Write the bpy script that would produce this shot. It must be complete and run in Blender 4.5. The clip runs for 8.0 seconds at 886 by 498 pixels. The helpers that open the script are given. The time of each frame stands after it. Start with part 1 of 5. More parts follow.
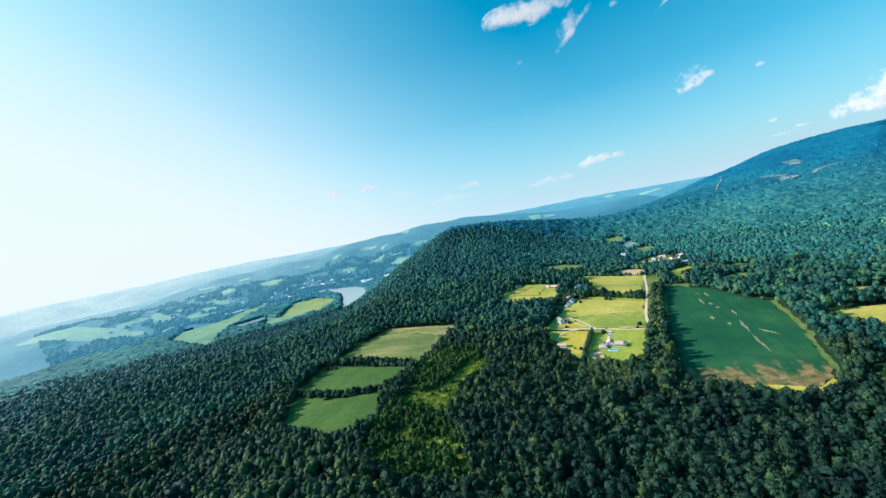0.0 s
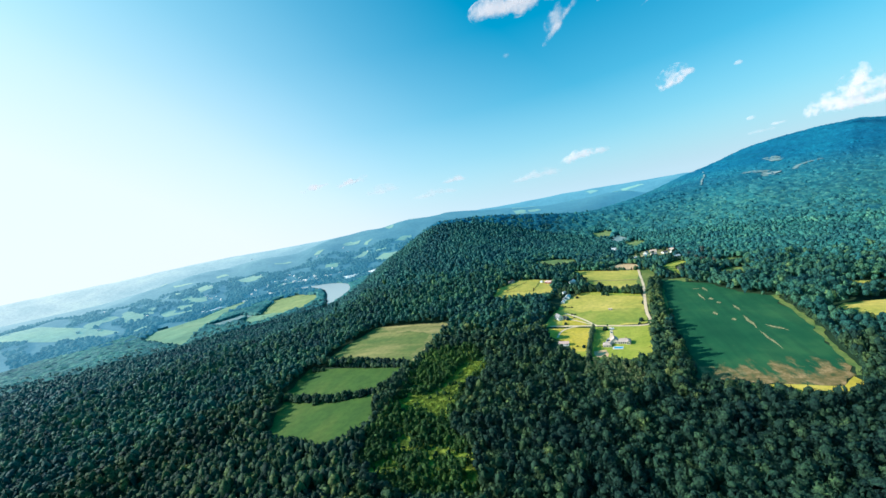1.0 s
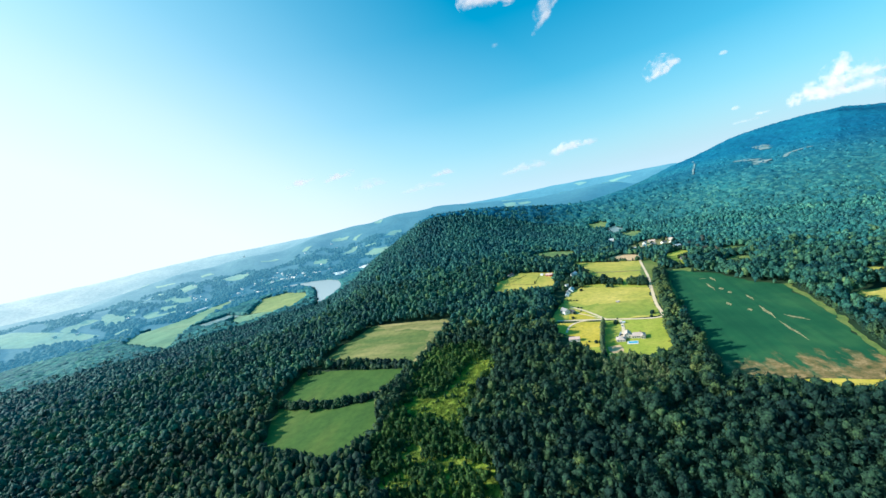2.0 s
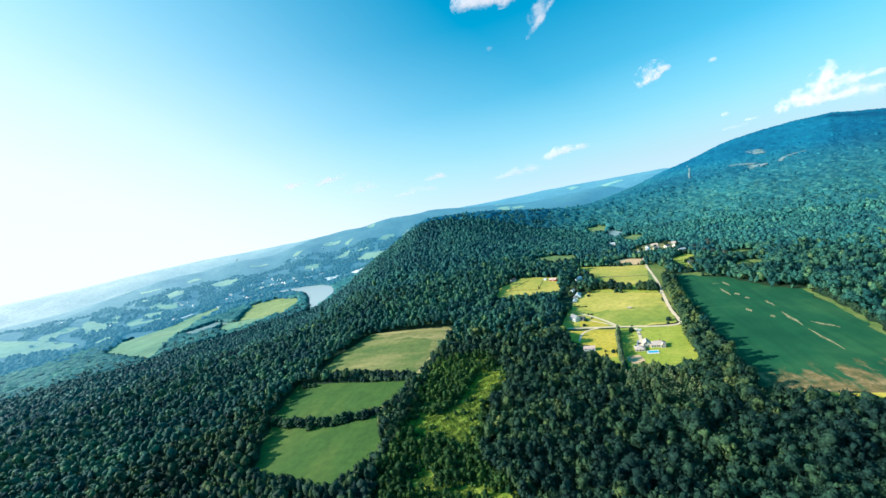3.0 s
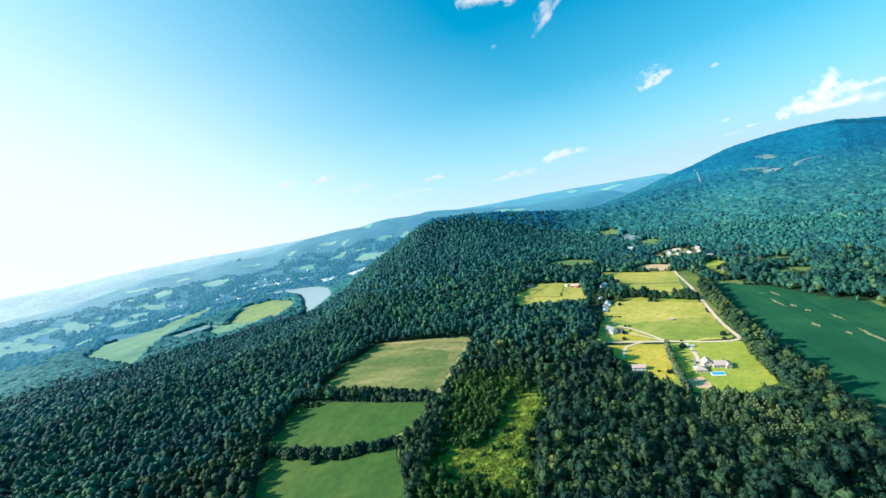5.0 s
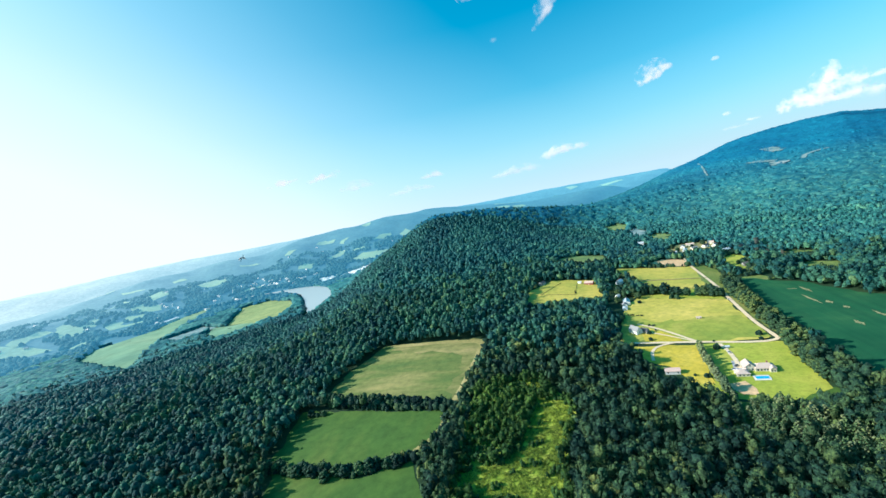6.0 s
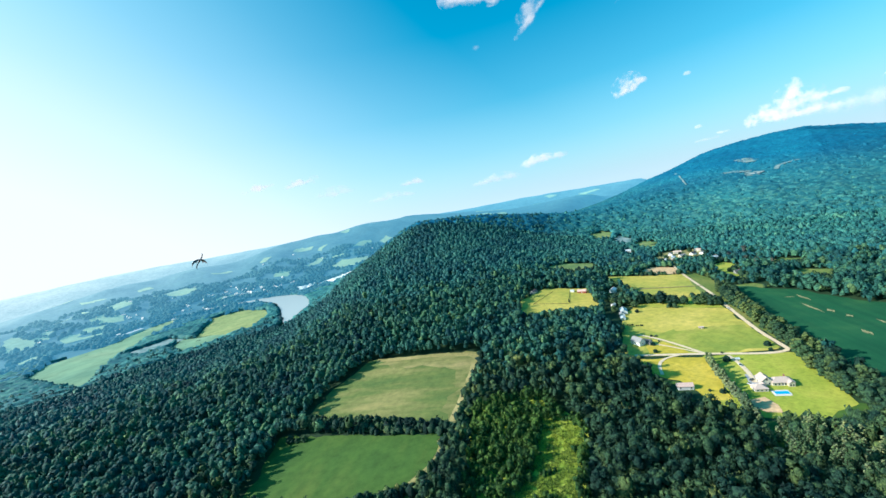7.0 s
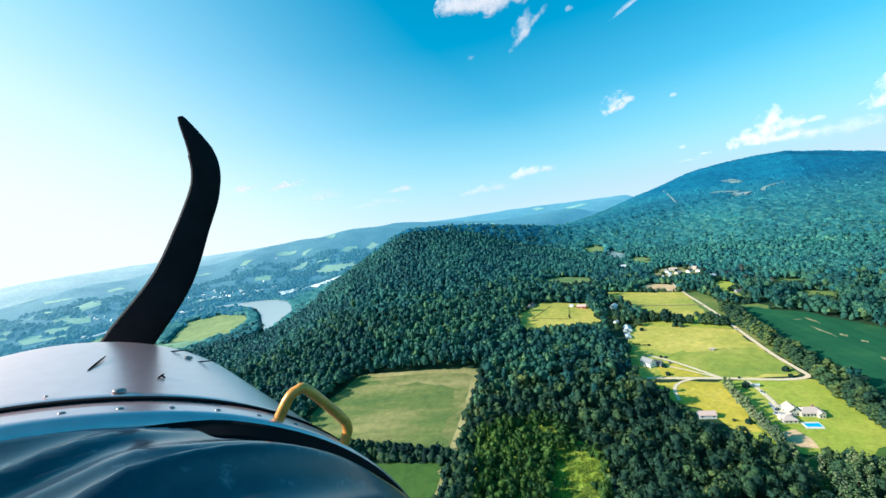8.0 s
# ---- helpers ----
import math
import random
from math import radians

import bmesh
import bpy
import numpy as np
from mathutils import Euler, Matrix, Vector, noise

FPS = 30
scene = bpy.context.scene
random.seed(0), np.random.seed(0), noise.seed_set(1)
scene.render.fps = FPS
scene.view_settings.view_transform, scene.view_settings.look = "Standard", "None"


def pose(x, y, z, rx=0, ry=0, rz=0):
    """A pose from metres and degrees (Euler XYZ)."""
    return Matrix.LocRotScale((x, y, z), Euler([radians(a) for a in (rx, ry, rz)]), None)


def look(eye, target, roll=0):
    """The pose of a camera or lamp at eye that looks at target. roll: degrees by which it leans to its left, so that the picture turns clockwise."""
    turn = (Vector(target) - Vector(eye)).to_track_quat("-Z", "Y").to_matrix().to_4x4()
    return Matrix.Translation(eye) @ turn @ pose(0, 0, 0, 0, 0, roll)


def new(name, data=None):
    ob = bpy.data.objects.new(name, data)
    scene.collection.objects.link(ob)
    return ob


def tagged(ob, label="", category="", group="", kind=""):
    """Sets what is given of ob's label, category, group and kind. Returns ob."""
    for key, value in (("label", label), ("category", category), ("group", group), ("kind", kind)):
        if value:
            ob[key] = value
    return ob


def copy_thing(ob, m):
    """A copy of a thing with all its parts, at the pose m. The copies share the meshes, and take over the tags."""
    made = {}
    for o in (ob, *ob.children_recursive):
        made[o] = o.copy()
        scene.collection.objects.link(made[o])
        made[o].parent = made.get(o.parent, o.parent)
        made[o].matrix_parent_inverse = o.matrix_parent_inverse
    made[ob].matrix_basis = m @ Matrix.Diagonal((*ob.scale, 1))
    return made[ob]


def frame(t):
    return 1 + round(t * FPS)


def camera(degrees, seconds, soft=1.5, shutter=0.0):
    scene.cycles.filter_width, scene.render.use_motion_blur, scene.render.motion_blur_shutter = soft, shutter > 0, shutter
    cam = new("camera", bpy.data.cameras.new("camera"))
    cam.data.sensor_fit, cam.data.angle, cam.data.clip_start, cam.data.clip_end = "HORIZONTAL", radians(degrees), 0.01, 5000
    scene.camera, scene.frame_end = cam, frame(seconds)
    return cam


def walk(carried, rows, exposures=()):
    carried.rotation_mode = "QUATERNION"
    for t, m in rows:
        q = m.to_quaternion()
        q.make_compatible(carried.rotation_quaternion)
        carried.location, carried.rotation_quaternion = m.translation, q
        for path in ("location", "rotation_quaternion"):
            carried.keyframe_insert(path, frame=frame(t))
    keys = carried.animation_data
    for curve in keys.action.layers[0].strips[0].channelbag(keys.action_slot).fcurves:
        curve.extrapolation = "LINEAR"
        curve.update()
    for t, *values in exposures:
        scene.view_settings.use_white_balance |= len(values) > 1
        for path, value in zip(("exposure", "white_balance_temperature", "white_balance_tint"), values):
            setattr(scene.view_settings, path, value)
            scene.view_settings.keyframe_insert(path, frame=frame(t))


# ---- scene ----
# ------------------------------------------------------------ camera and flight
cam = camera(98.8, 8.0, 1.5)
METRES, EYE, TILT, LEAN, TURN = 300.0, 208.0, -3.7, 11.5, 0.0
ROWS = [
    (0.0, 0.0, 0.0, 0.0, -0.0, 0.0, -0.0),
    (0.5, -0.0311, 0.0526, -0.0036, -1.23, 0.07, 0.24),
    (1.0, -0.0627, 0.1061, -0.0055, -2.63, -0.71, 0.05),
    (1.5, -0.0935, 0.1594, -0.0083, -3.72, -1.65, 0.45),
    (3.0, -0.1776, 0.3263, -0.0168, -5.81, -0.91, 1.06),
    (3.5, -0.2047, 0.3814, -0.0173, -6.67, -0.04, -0.18),
    (4.0, -0.2303, 0.4384, -0.0205, -6.98, 0.09, -0.43),
    (4.5, -0.2556, 0.4955, -0.0222, -6.87, -0.19, -0.12),
    (6.0, -0.3294, 0.6675, -0.0289, -7.13, -0.9, 0.77),
    (6.5, -0.3515, 0.7268, -0.0323, -8.28, -0.59, 0.94),
    (7.0, -0.3713, 0.7878, -0.0339, -10.32, 0.21, 0.58),
    (7.5, -0.395, 0.8465, -0.0334, -11.78, 0.92, -0.48),
    (8.0, -0.4187, 0.9044, -0.0351, -12.69, 1.59, -1.38),
]


def eye_pose(row):
    t, x, y, z, yaw, pitch, roll = row
    return pose(0, 0, EYE, TILT, LEAN, TURN) @ pose(METRES * x, METRES * y, METRES * z, 90 + pitch, roll, yaw)


STOPS, KELVIN, TINT = 0.53, 6150.0, 8.0
walk(cam, [(row[0], eye_pose(row)) for row in ROWS], [(0.0, STOPS - 0.17, KELVIN, TINT), (1.5, STOPS - 0.08, KELVIN, TINT), (3.0, STOPS, KELVIN, TINT), (8.0, STOPS, KELVIN, TINT)])

# ------------------------------------------------------------ sky and sun
SUN_AZ, SUN_EL = -80.0, 30.0          # degrees from the y axis towards x, and above the horizon
az, el = radians(SUN_AZ), radians(SUN_EL)
sun_from = Vector((math.sin(az) * math.cos(el), math.cos(az) * math.cos(el), math.sin(el)))
world = bpy.data.worlds.new("sky")
scene.world = world
world.use_nodes = True
wn = world.node_tree.nodes
wn.clear()
sky = wn.new("ShaderNodeTexSky")
sky.sky_type = "NISHITA"
sky.sun_disc = False
sky.sun_elevation = radians(SUN_EL)
sky.sun_rotation = radians(SUN_AZ)
sky.altitude = 300
sky.air_density = 0.85
sky.dust_density = 2.2
sky.ozone_density = 3.0
back = wn.new("ShaderNodeBackground")
back.inputs["Strength"].default_value = 0.1
wout = wn.new("ShaderNodeOutputWorld")
# the clear deep blue of a dry summer sky, white towards the sun
apart = wn.new("ShaderNodeSeparateColor")
clear = wn.new("ShaderNodeCombineColor")
world.node_tree.links.new(sky.outputs["Color"], apart.inputs[0])
for k, (power, gain) in enumerate(((2.0, 0.05), (0.85, 1.74), (0.72, 2.15))):
    up = wn.new("ShaderNodeMath")
    up.operation = "POWER"
    up.inputs[1].default_value = power
    by = wn.new("ShaderNodeMath")
    by.operation = "MULTIPLY"
    by.inputs[1].default_value = gain
    world.node_tree.links.new(apart.outputs[k], up.inputs[0])
    world.node_tree.links.new(up.outputs[0], by.inputs[0])
    world.node_tree.links.new(by.outputs[0], clear.inputs[k])
# pale summer haze low over the horizon
where = wn.new("ShaderNodeTexCoord")
split = wn.new("ShaderNodeSeparateXYZ")
world.node_tree.links.new(where.outputs["Generated"], split.inputs[0])
low_sky = wn.new("ShaderNodeValToRGB")
for k, (at, v) in enumerate(((0.0, 0.94), (0.05, 0.74), (0.13, 0.42), (0.24, 0.13), (0.40, 0.0))):
    stop = low_sky.color_ramp.elements[k] if k < 2 else low_sky.color_ramp.elements.new(at)
    stop.position, stop.color = at, (v, v, v, 1)
world.node_tree.links.new(split.outputs["Z"], low_sky.inputs["Fac"])
hazy = wn.new("ShaderNodeMix")
hazy.data_type = "RGBA"
hazy.inputs[7].default_value = (4.7, 6.2, 6.95, 1)
world.node_tree.links.new(low_sky.outputs["Color"], hazy.inputs[0])
world.node_tree.links.new(clear.outputs[0], hazy.inputs[6])
# the wide white glare of hazy air on the sun's side
toward = wn.new("ShaderNodeVectorMath")
toward.operation = "DOT_PRODUCT"
toward.inputs[1].default_value = (math.sin(az) * 0.71, math.cos(az) * 0.71, -0.71)
world.node_tree.links.new(where.outputs["Generated"], toward.inputs[0])
glare = wn.new("ShaderNodeValToRGB")
for k, (at, v) in enumerate(((0.06, 0.0), (0.27, 0.17), (0.42, 0.34), (0.56, 0.56), (0.64, 0.72), (0.78, 0.93), (1.0, 0.98))):
    stop = glare.color_ramp.elements[k] if k < 2 else glare.color_ramp.elements.new(at)
    stop.position, stop.color = at, (v, v, v, 1)
low_side = wn.new("ShaderNodeMath")
low_side.inputs[1].default_value = 0.4
world.node_tree.links.new(toward.outputs["Value"], low_side.inputs[0])
world.node_tree.links.new(low_side.outputs[0], glare.inputs["Fac"])
white = wn.new("ShaderNodeMix")
white.data_type = "RGBA"
glow = wn.new("ShaderNodeValToRGB")
for k, (at, v) in enumerate(((0.1, (0.52, 0.83, 0.98)), (0.42, (0.72, 0.90, 0.98)), (0.6, (0.86, 0.94, 0.97)), (0.78, (0.88, 0.94, 0.96)))):
    stop = glow.color_ramp.elements[k] if k < 2 else glow.color_ramp.elements.new(at)
    stop.position, stop.color = at, (*v, 1)
world.node_tree.links.new(low_side.outputs[0], glow.inputs["Fac"])
lift_up = wn.new("ShaderNodeVectorMath")
lift_up.operation = "SCALE"
lift_up.inputs["Scale"].default_value = 8.0
world.node_tree.links.new(glow.outputs["Color"], lift_up.inputs[0])
world.node_tree.links.new(lift_up.outputs["Vector"], white.inputs[7])
world.node_tree.links.new(glare.outputs["Color"], white.inputs[0])
world.node_tree.links.new(hazy.outputs[2], white.inputs[6])
world.node_tree.links.new(white.outputs[2], back.inputs["Color"])
world.node_tree.links.new(back.outputs["Background"], wout.inputs["Surface"])

sun_data = bpy.data.lights.new("sun", "SUN")
sun_data.energy = 5.0
sun_data.angle = radians(0.6)
sun_data.color = (1.0, 0.95, 0.86)
sun = new("sun", sun_data)
sun.matrix_world = look(sun_from * 1000, (0, 0, 0))
# ------------------------------------------------------------ shape of the land
def smooth(a, b, v):
    s = np.clip((v - a) / (b - a), 0, 1)
    return s * s * (3 - 2 * s)


def waves(x, y, size, seed):
    """Soft random swells about +-1, of that size in metres."""
    rng = np.random.RandomState(seed)
    total = 0
    for k in range(7):
        a = rng.uniform(0, 2 * math.pi)
        f = 2 * math.pi / size * rng.uniform(0.6, 1.7)
        total = total + np.sin((x * math.cos(a) + y * math.sin(a)) * f + rng.uniform(0, 6.28))
    return total / 3.2


def mountain(x, y):
    """Height of the long mountain above the valley."""
    ux, uy = x - 2540, y - 2160
    along, across = -0.6 * ux + 0.8 * uy, 0.8 * ux + 0.6 * uy
    side = np.clip(1.14 - np.hypot(across, 320) / np.where(across > 0, 2600, 1900), 0, 1)
    rise = 262 * side ** 1.15 * np.exp(-np.abs(along / np.where(along > 0, 940, 720)) ** np.where(along > 0, 3.5, 1.15))
    return rise * (1 + 0.06 * waves(x, y, 900, 4))


def far_hills(x, y, r):
    """The land beyond the river: rising farmland, a long wooded ridge, a dip, and the last pale hills."""
    turn = np.degrees(np.arctan2(x, y - 100))
    swell = (24 * waves(x, y, 620, 9) + 7 * waves(x, y, 230, 10)) * (1 - 0.8 * smooth(6, 16, turn))
    foot = 62 + 24 * smooth(-10, -40, turn)
    ridge = 108 + 68 * smooth(-44, -27, turn) + 70 * smooth(-20, -13, turn) - 18 * smooth(-10, 4, turn) - 110 * smooth(2, 20, turn)
    last = 238 + 22 * np.exp(-((turn + 30) / 7) ** 2) - 6 * smooth(-14, -5, turn) - 46 * smooth(-3, 14, turn) - 34 * smooth(20, 36, turn)
    h = foot * smooth(2230, 2760, r) + (ridge - foot) * smooth(2600, 3420, r) - 66 * smooth(3480, 3880, r) + (last - ridge + 66) * smooth(3850, 4700, r)
    h = h + swell * smooth(2260, 2700, r) * smooth(3700, 3300, r) * (0.45 + 0.55 * smooth(2500, 2900, r) * smooth(3450, 3150, r))
    return np.maximum(h, 0) * (r > 1900)


def land(x, y):
    """Height of the bare ground; the valley's fields lie at 0."""
    x, y = np.asarray(x, float), np.asarray(y, float)
    r = np.hypot(x, y - 100)
    # the wooded knob, steep towards the river
    dx = x - 5
    knob = 110 * np.exp(-np.abs(dx / np.where(dx > 0, 380, 266)) ** np.where(dx > 0, 2.0, 2.9) - ((y - 1400) / np.where(y > 1400, 420, 450)) ** 2)
    # the ridge that runs on from it to the mountain
    crest = (54 * smooth(-160, 60, x) + 22 * smooth(60, 330, x) - 34 * smooth(380, 760, x)) * smooth(1400, 800, x)
    knob = knob + crest * np.exp(-((y - 1500 - 0.08 * x) / np.where(y > 1500, 260, 135)) ** 2)
    shelf = 24 * smooth(950, 1600, y) * smooth(-330, 60, x) * smooth(2700, 2000, y)
    mount = mountain(x, y)
    # the river's lower valley
    low = -24 * smooth(-180, -420, x) * smooth(900, 1250, y) - 8 * smooth(-250, -500, x)
    far = far_hills(x, y, r) * (1 - smooth(3, 30, mount))
    calm = smooth(900, 1300, np.hypot(x - 150, y - 550))
    return knob + shelf + mount + low + far + calm * 3.0 * waves(x, y, 260, 2)
# ------------------------------------------------------------ materials
def material(name, rough=0.8, spec=0.3):
    m = bpy.data.materials.new(name)
    m.use_nodes = True
    b = m.node_tree.nodes["Principled BSDF"]
    b.inputs["Roughness"].default_value = rough
    b.inputs["Specular IOR Level"].default_value = spec
    return m, m.node_tree, b


def nd(tree, kind, **values):
    n = tree.nodes.new(kind)
    for k, v in values.items():
        n.inputs[k].default_value = v
    return n


def position(tree):
    """World position, in metres."""
    return tree.nodes.new("ShaderNodeNewGeometry").outputs["Position"]


def grain(tree, scale, detail=3.0, rough=0.6, stretch=None, turn=0.0):
    """Noise over the world position; scale in waves a metre."""
    n = nd(tree, "ShaderNodeTexNoise", Scale=scale, Detail=detail, Roughness=rough)
    at = position(tree)
    if stretch:
        mp = nd(tree, "ShaderNodeMapping")
        mp.vector_type = "TEXTURE"
        mp.inputs["Rotation"].default_value = (0, 0, radians(turn))
        mp.inputs["Scale"].default_value = tuple(1 / v for v in stretch)
        tree.links.new(at, mp.inputs["Vector"])
        at = mp.outputs["Vector"]
    tree.links.new(at, n.inputs["Vector"])
    return n.outputs["Fac"]


def ramp(tree, fac, stops):
    r = tree.nodes.new("ShaderNodeValToRGB")
    e = r.color_ramp.elements
    while len(e) < len(stops):
        e.new(0.5)
    for k, (at, c) in enumerate(stops):
        e[k].position = at
        e[k].color = (*c, 1)
    tree.links.new(fac, r.inputs["Fac"])
    return r.outputs["Color"]


def blend(tree, a, b, fac, kind="MIX"):
    m = tree.nodes.new("ShaderNodeMix")
    m.data_type, m.blend_type = "RGBA", kind
    for sock, v in ((m.inputs[6], a), (m.inputs[7], b), (m.inputs[0], fac)):
        if isinstance(v, bpy.types.NodeSocket):
            tree.links.new(v, sock)
        elif isinstance(v, tuple):
            sock.default_value = (*v, 1)
        else:
            sock.default_value = v
    return m.outputs[2]


def relief(tree, bsdf, height, strength=0.4, distance=0.1):
    b = nd(tree, "ShaderNodeBump", Strength=strength, Distance=distance)
    tree.links.new(height, b.inputs["Height"])
    tree.links.new(b.outputs["Normal"], bsdf.inputs["Normal"])


def foliage(name, tones, size=0.55, bump=1.2, lights=(2.0, 1.75, 1.25)):
    """Leaves: a tint for each tree, and clumps of lighter and darker leaves, painted as sun and shade."""
    m, t, b = material(name, 0.7, 0.12)
    at = t.nodes.new("ShaderNodeAttribute")
    at.attribute_name = "tint"
    base = ramp(t, at.outputs["Fac"], [(k / (len(tones) - 1), c) for k, c in enumerate(tones)])
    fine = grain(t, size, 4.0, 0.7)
    # yellowish sunlit clumps and bluish shaded gaps, coloured in by noise
    sun_shade_tones = ramp(t, fine, [(0.36, (0.22, 0.30, 0.34)), (0.52, (1.0, 1.0, 1.0)), (0.66, lights)])
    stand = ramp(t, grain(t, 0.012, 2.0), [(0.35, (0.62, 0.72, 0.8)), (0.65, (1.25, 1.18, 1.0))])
    t.links.new(blend(t, blend(t, base, sun_shade_tones, 1.0, "MULTIPLY"), stand, 1.0, "MULTIPLY"), b.inputs["Base Color"])
    relief(t, b, fine, 1.0, bump)
    return m


def grass(name, a, b_, c, fleck=0.25, stretch=None, turn=0.0, big=0.02):
    m, t, b = material(name, 0.85, 0.2)
    wide = grain(t, big, 4.0, 0.6, stretch, turn)
    fine = grain(t, fleck, 5.0, 0.7)
    col = ramp(t, wide, [(0.3, a), (0.5, b_), (0.72, c)])
    fleckc = ramp(t, fine, [(0.3, (0.72, 0.76, 0.7)), (0.6, (1.1, 1.08, 1.0)), (0.8, (1.3, 1.2, 1.0))])
    t.links.new(blend(t, col, fleckc, 1.0, "MULTIPLY"), b.inputs["Base Color"])
    relief(t, b, fine, 0.6, 0.4)
    return m


def plain(name, colour, rough=0.7, spec=0.3, metal=0.0, vary=0.2, scale=0.8, bump=0.02):
    """A surface of one colour, worn and stained a little."""
    m, t, b = material(name, rough, spec)
    b.inputs["Metallic"].default_value = metal
    n = grain(t, scale, 5.0, 0.65)
    lo = tuple(v * (1 - vary) for v in colour)
    hi = tuple(min(1, v * (1 + vary)) for v in colour)
    t.links.new(ramp(t, n, [(0.3, lo), (0.7, hi)]), b.inputs["Base Color"])
    if bump:
        relief(t, b, n, 0.4, bump)
    return m


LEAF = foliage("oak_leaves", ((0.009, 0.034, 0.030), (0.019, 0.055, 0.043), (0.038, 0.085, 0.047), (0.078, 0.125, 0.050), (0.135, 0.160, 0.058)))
# distance haze is painted into these three leaf materials: bluer and paler
LEAF_HILL_HAZE = foliage("hazed_hill_leaves", ((0.016, 0.114, 0.132), (0.042, 0.182, 0.182), (0.088, 0.248, 0.202)), 0.3, 1.6, (1.5, 1.42, 1.2))
LEAF_MID_HAZE = foliage("hazed_valley_leaves", ((0.010, 0.062, 0.070), (0.028, 0.111, 0.100), (0.060, 0.162, 0.104), (0.122, 0.216, 0.102)), 0.5, 1.4, (1.75, 1.6, 1.2))
LEAF_KNOB_HAZE = foliage("hazed_knob_leaves", ((0.012, 0.082, 0.098), (0.032, 0.138, 0.140), (0.076, 0.200, 0.165)), 0.3, 1.6, (1.5, 1.42, 1.2))
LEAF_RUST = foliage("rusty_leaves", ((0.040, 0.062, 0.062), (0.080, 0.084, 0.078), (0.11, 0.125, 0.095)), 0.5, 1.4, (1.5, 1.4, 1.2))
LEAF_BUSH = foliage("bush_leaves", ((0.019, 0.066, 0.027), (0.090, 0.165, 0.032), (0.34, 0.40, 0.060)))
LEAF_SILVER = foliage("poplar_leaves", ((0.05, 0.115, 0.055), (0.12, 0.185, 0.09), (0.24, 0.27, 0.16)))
BARK = plain("bark", (0.09, 0.07, 0.05), 0.9, 0.2, 0, 0.35, 3.0, 0.03)

FLOOR = grass("woodland_floor", (0.012, 0.034, 0.018), (0.02, 0.05, 0.024), (0.034, 0.07, 0.028), 0.09, None, 0, 0.008)
MEADOW = grass("mown_meadow", (0.29, 0.32, 0.065), (0.49, 0.41, 0.085), (0.64, 0.49, 0.13), 0.15, None, 0, 0.011)
LAWN = grass("lawn", (0.20, 0.28, 0.035), (0.34, 0.37, 0.055), (0.49, 0.43, 0.085), 0.3)
STRAW = grass("dry_lawn", (0.38, 0.32, 0.04), (0.54, 0.41, 0.055), (0.62, 0.47, 0.10), 0.2)
HAY = grass("hay_field", (0.085, 0.145, 0.042), (0.15, 0.185, 0.055), (0.33, 0.28, 0.11), 0.12, (0.3, 1.2, 1), -24, 0.03)
HAY_DRY = grass("dry_hay", (0.13, 0.165, 0.05), (0.21, 0.21, 0.075), (0.36, 0.29, 0.13), 0.12, (0.35, 1.2, 1), -24, 0.045)
TAN = grass("tan_stubble", (0.22, 0.22, 0.08), (0.36, 0.30, 0.13), (0.50, 0.40, 0.20), 0.3)
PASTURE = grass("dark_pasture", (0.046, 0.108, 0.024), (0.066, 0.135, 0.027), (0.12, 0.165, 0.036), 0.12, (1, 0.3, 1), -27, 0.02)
SCRUBLAND = grass("rough_grass", (0.15, 0.24, 0.028), (0.29, 0.36, 0.042), (0.48, 0.48, 0.10), 0.6, None, 0, 0.11)
GRAVEL = plain("pale_gravel", (0.72, 0.55, 0.37), 0.9, 0.2, 0, 0.18, 0.6, 0.05)
EARTH = plain("bare_earth", (0.66, 0.43, 0.24), 0.95, 0.1, 0, 0.25, 0.2, 0.05)


def haze_glow_colour(t):
    """The bright summer air before the far hills, painted as glow: paler towards the sun and farther away."""
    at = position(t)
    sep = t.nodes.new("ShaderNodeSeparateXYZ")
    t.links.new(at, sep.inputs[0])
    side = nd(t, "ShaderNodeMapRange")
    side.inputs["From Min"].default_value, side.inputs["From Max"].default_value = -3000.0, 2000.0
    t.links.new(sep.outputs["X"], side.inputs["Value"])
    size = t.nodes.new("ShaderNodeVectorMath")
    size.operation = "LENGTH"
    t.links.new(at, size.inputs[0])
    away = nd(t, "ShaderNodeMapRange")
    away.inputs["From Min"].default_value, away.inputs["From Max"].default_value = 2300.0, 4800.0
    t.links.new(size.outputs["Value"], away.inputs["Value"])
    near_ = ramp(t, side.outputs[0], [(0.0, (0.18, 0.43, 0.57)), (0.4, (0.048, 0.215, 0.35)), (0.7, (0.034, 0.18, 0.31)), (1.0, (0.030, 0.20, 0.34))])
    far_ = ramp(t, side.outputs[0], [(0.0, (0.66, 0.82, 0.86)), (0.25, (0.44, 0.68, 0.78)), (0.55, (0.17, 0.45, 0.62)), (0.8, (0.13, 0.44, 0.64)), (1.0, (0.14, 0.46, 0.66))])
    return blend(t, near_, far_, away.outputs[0])


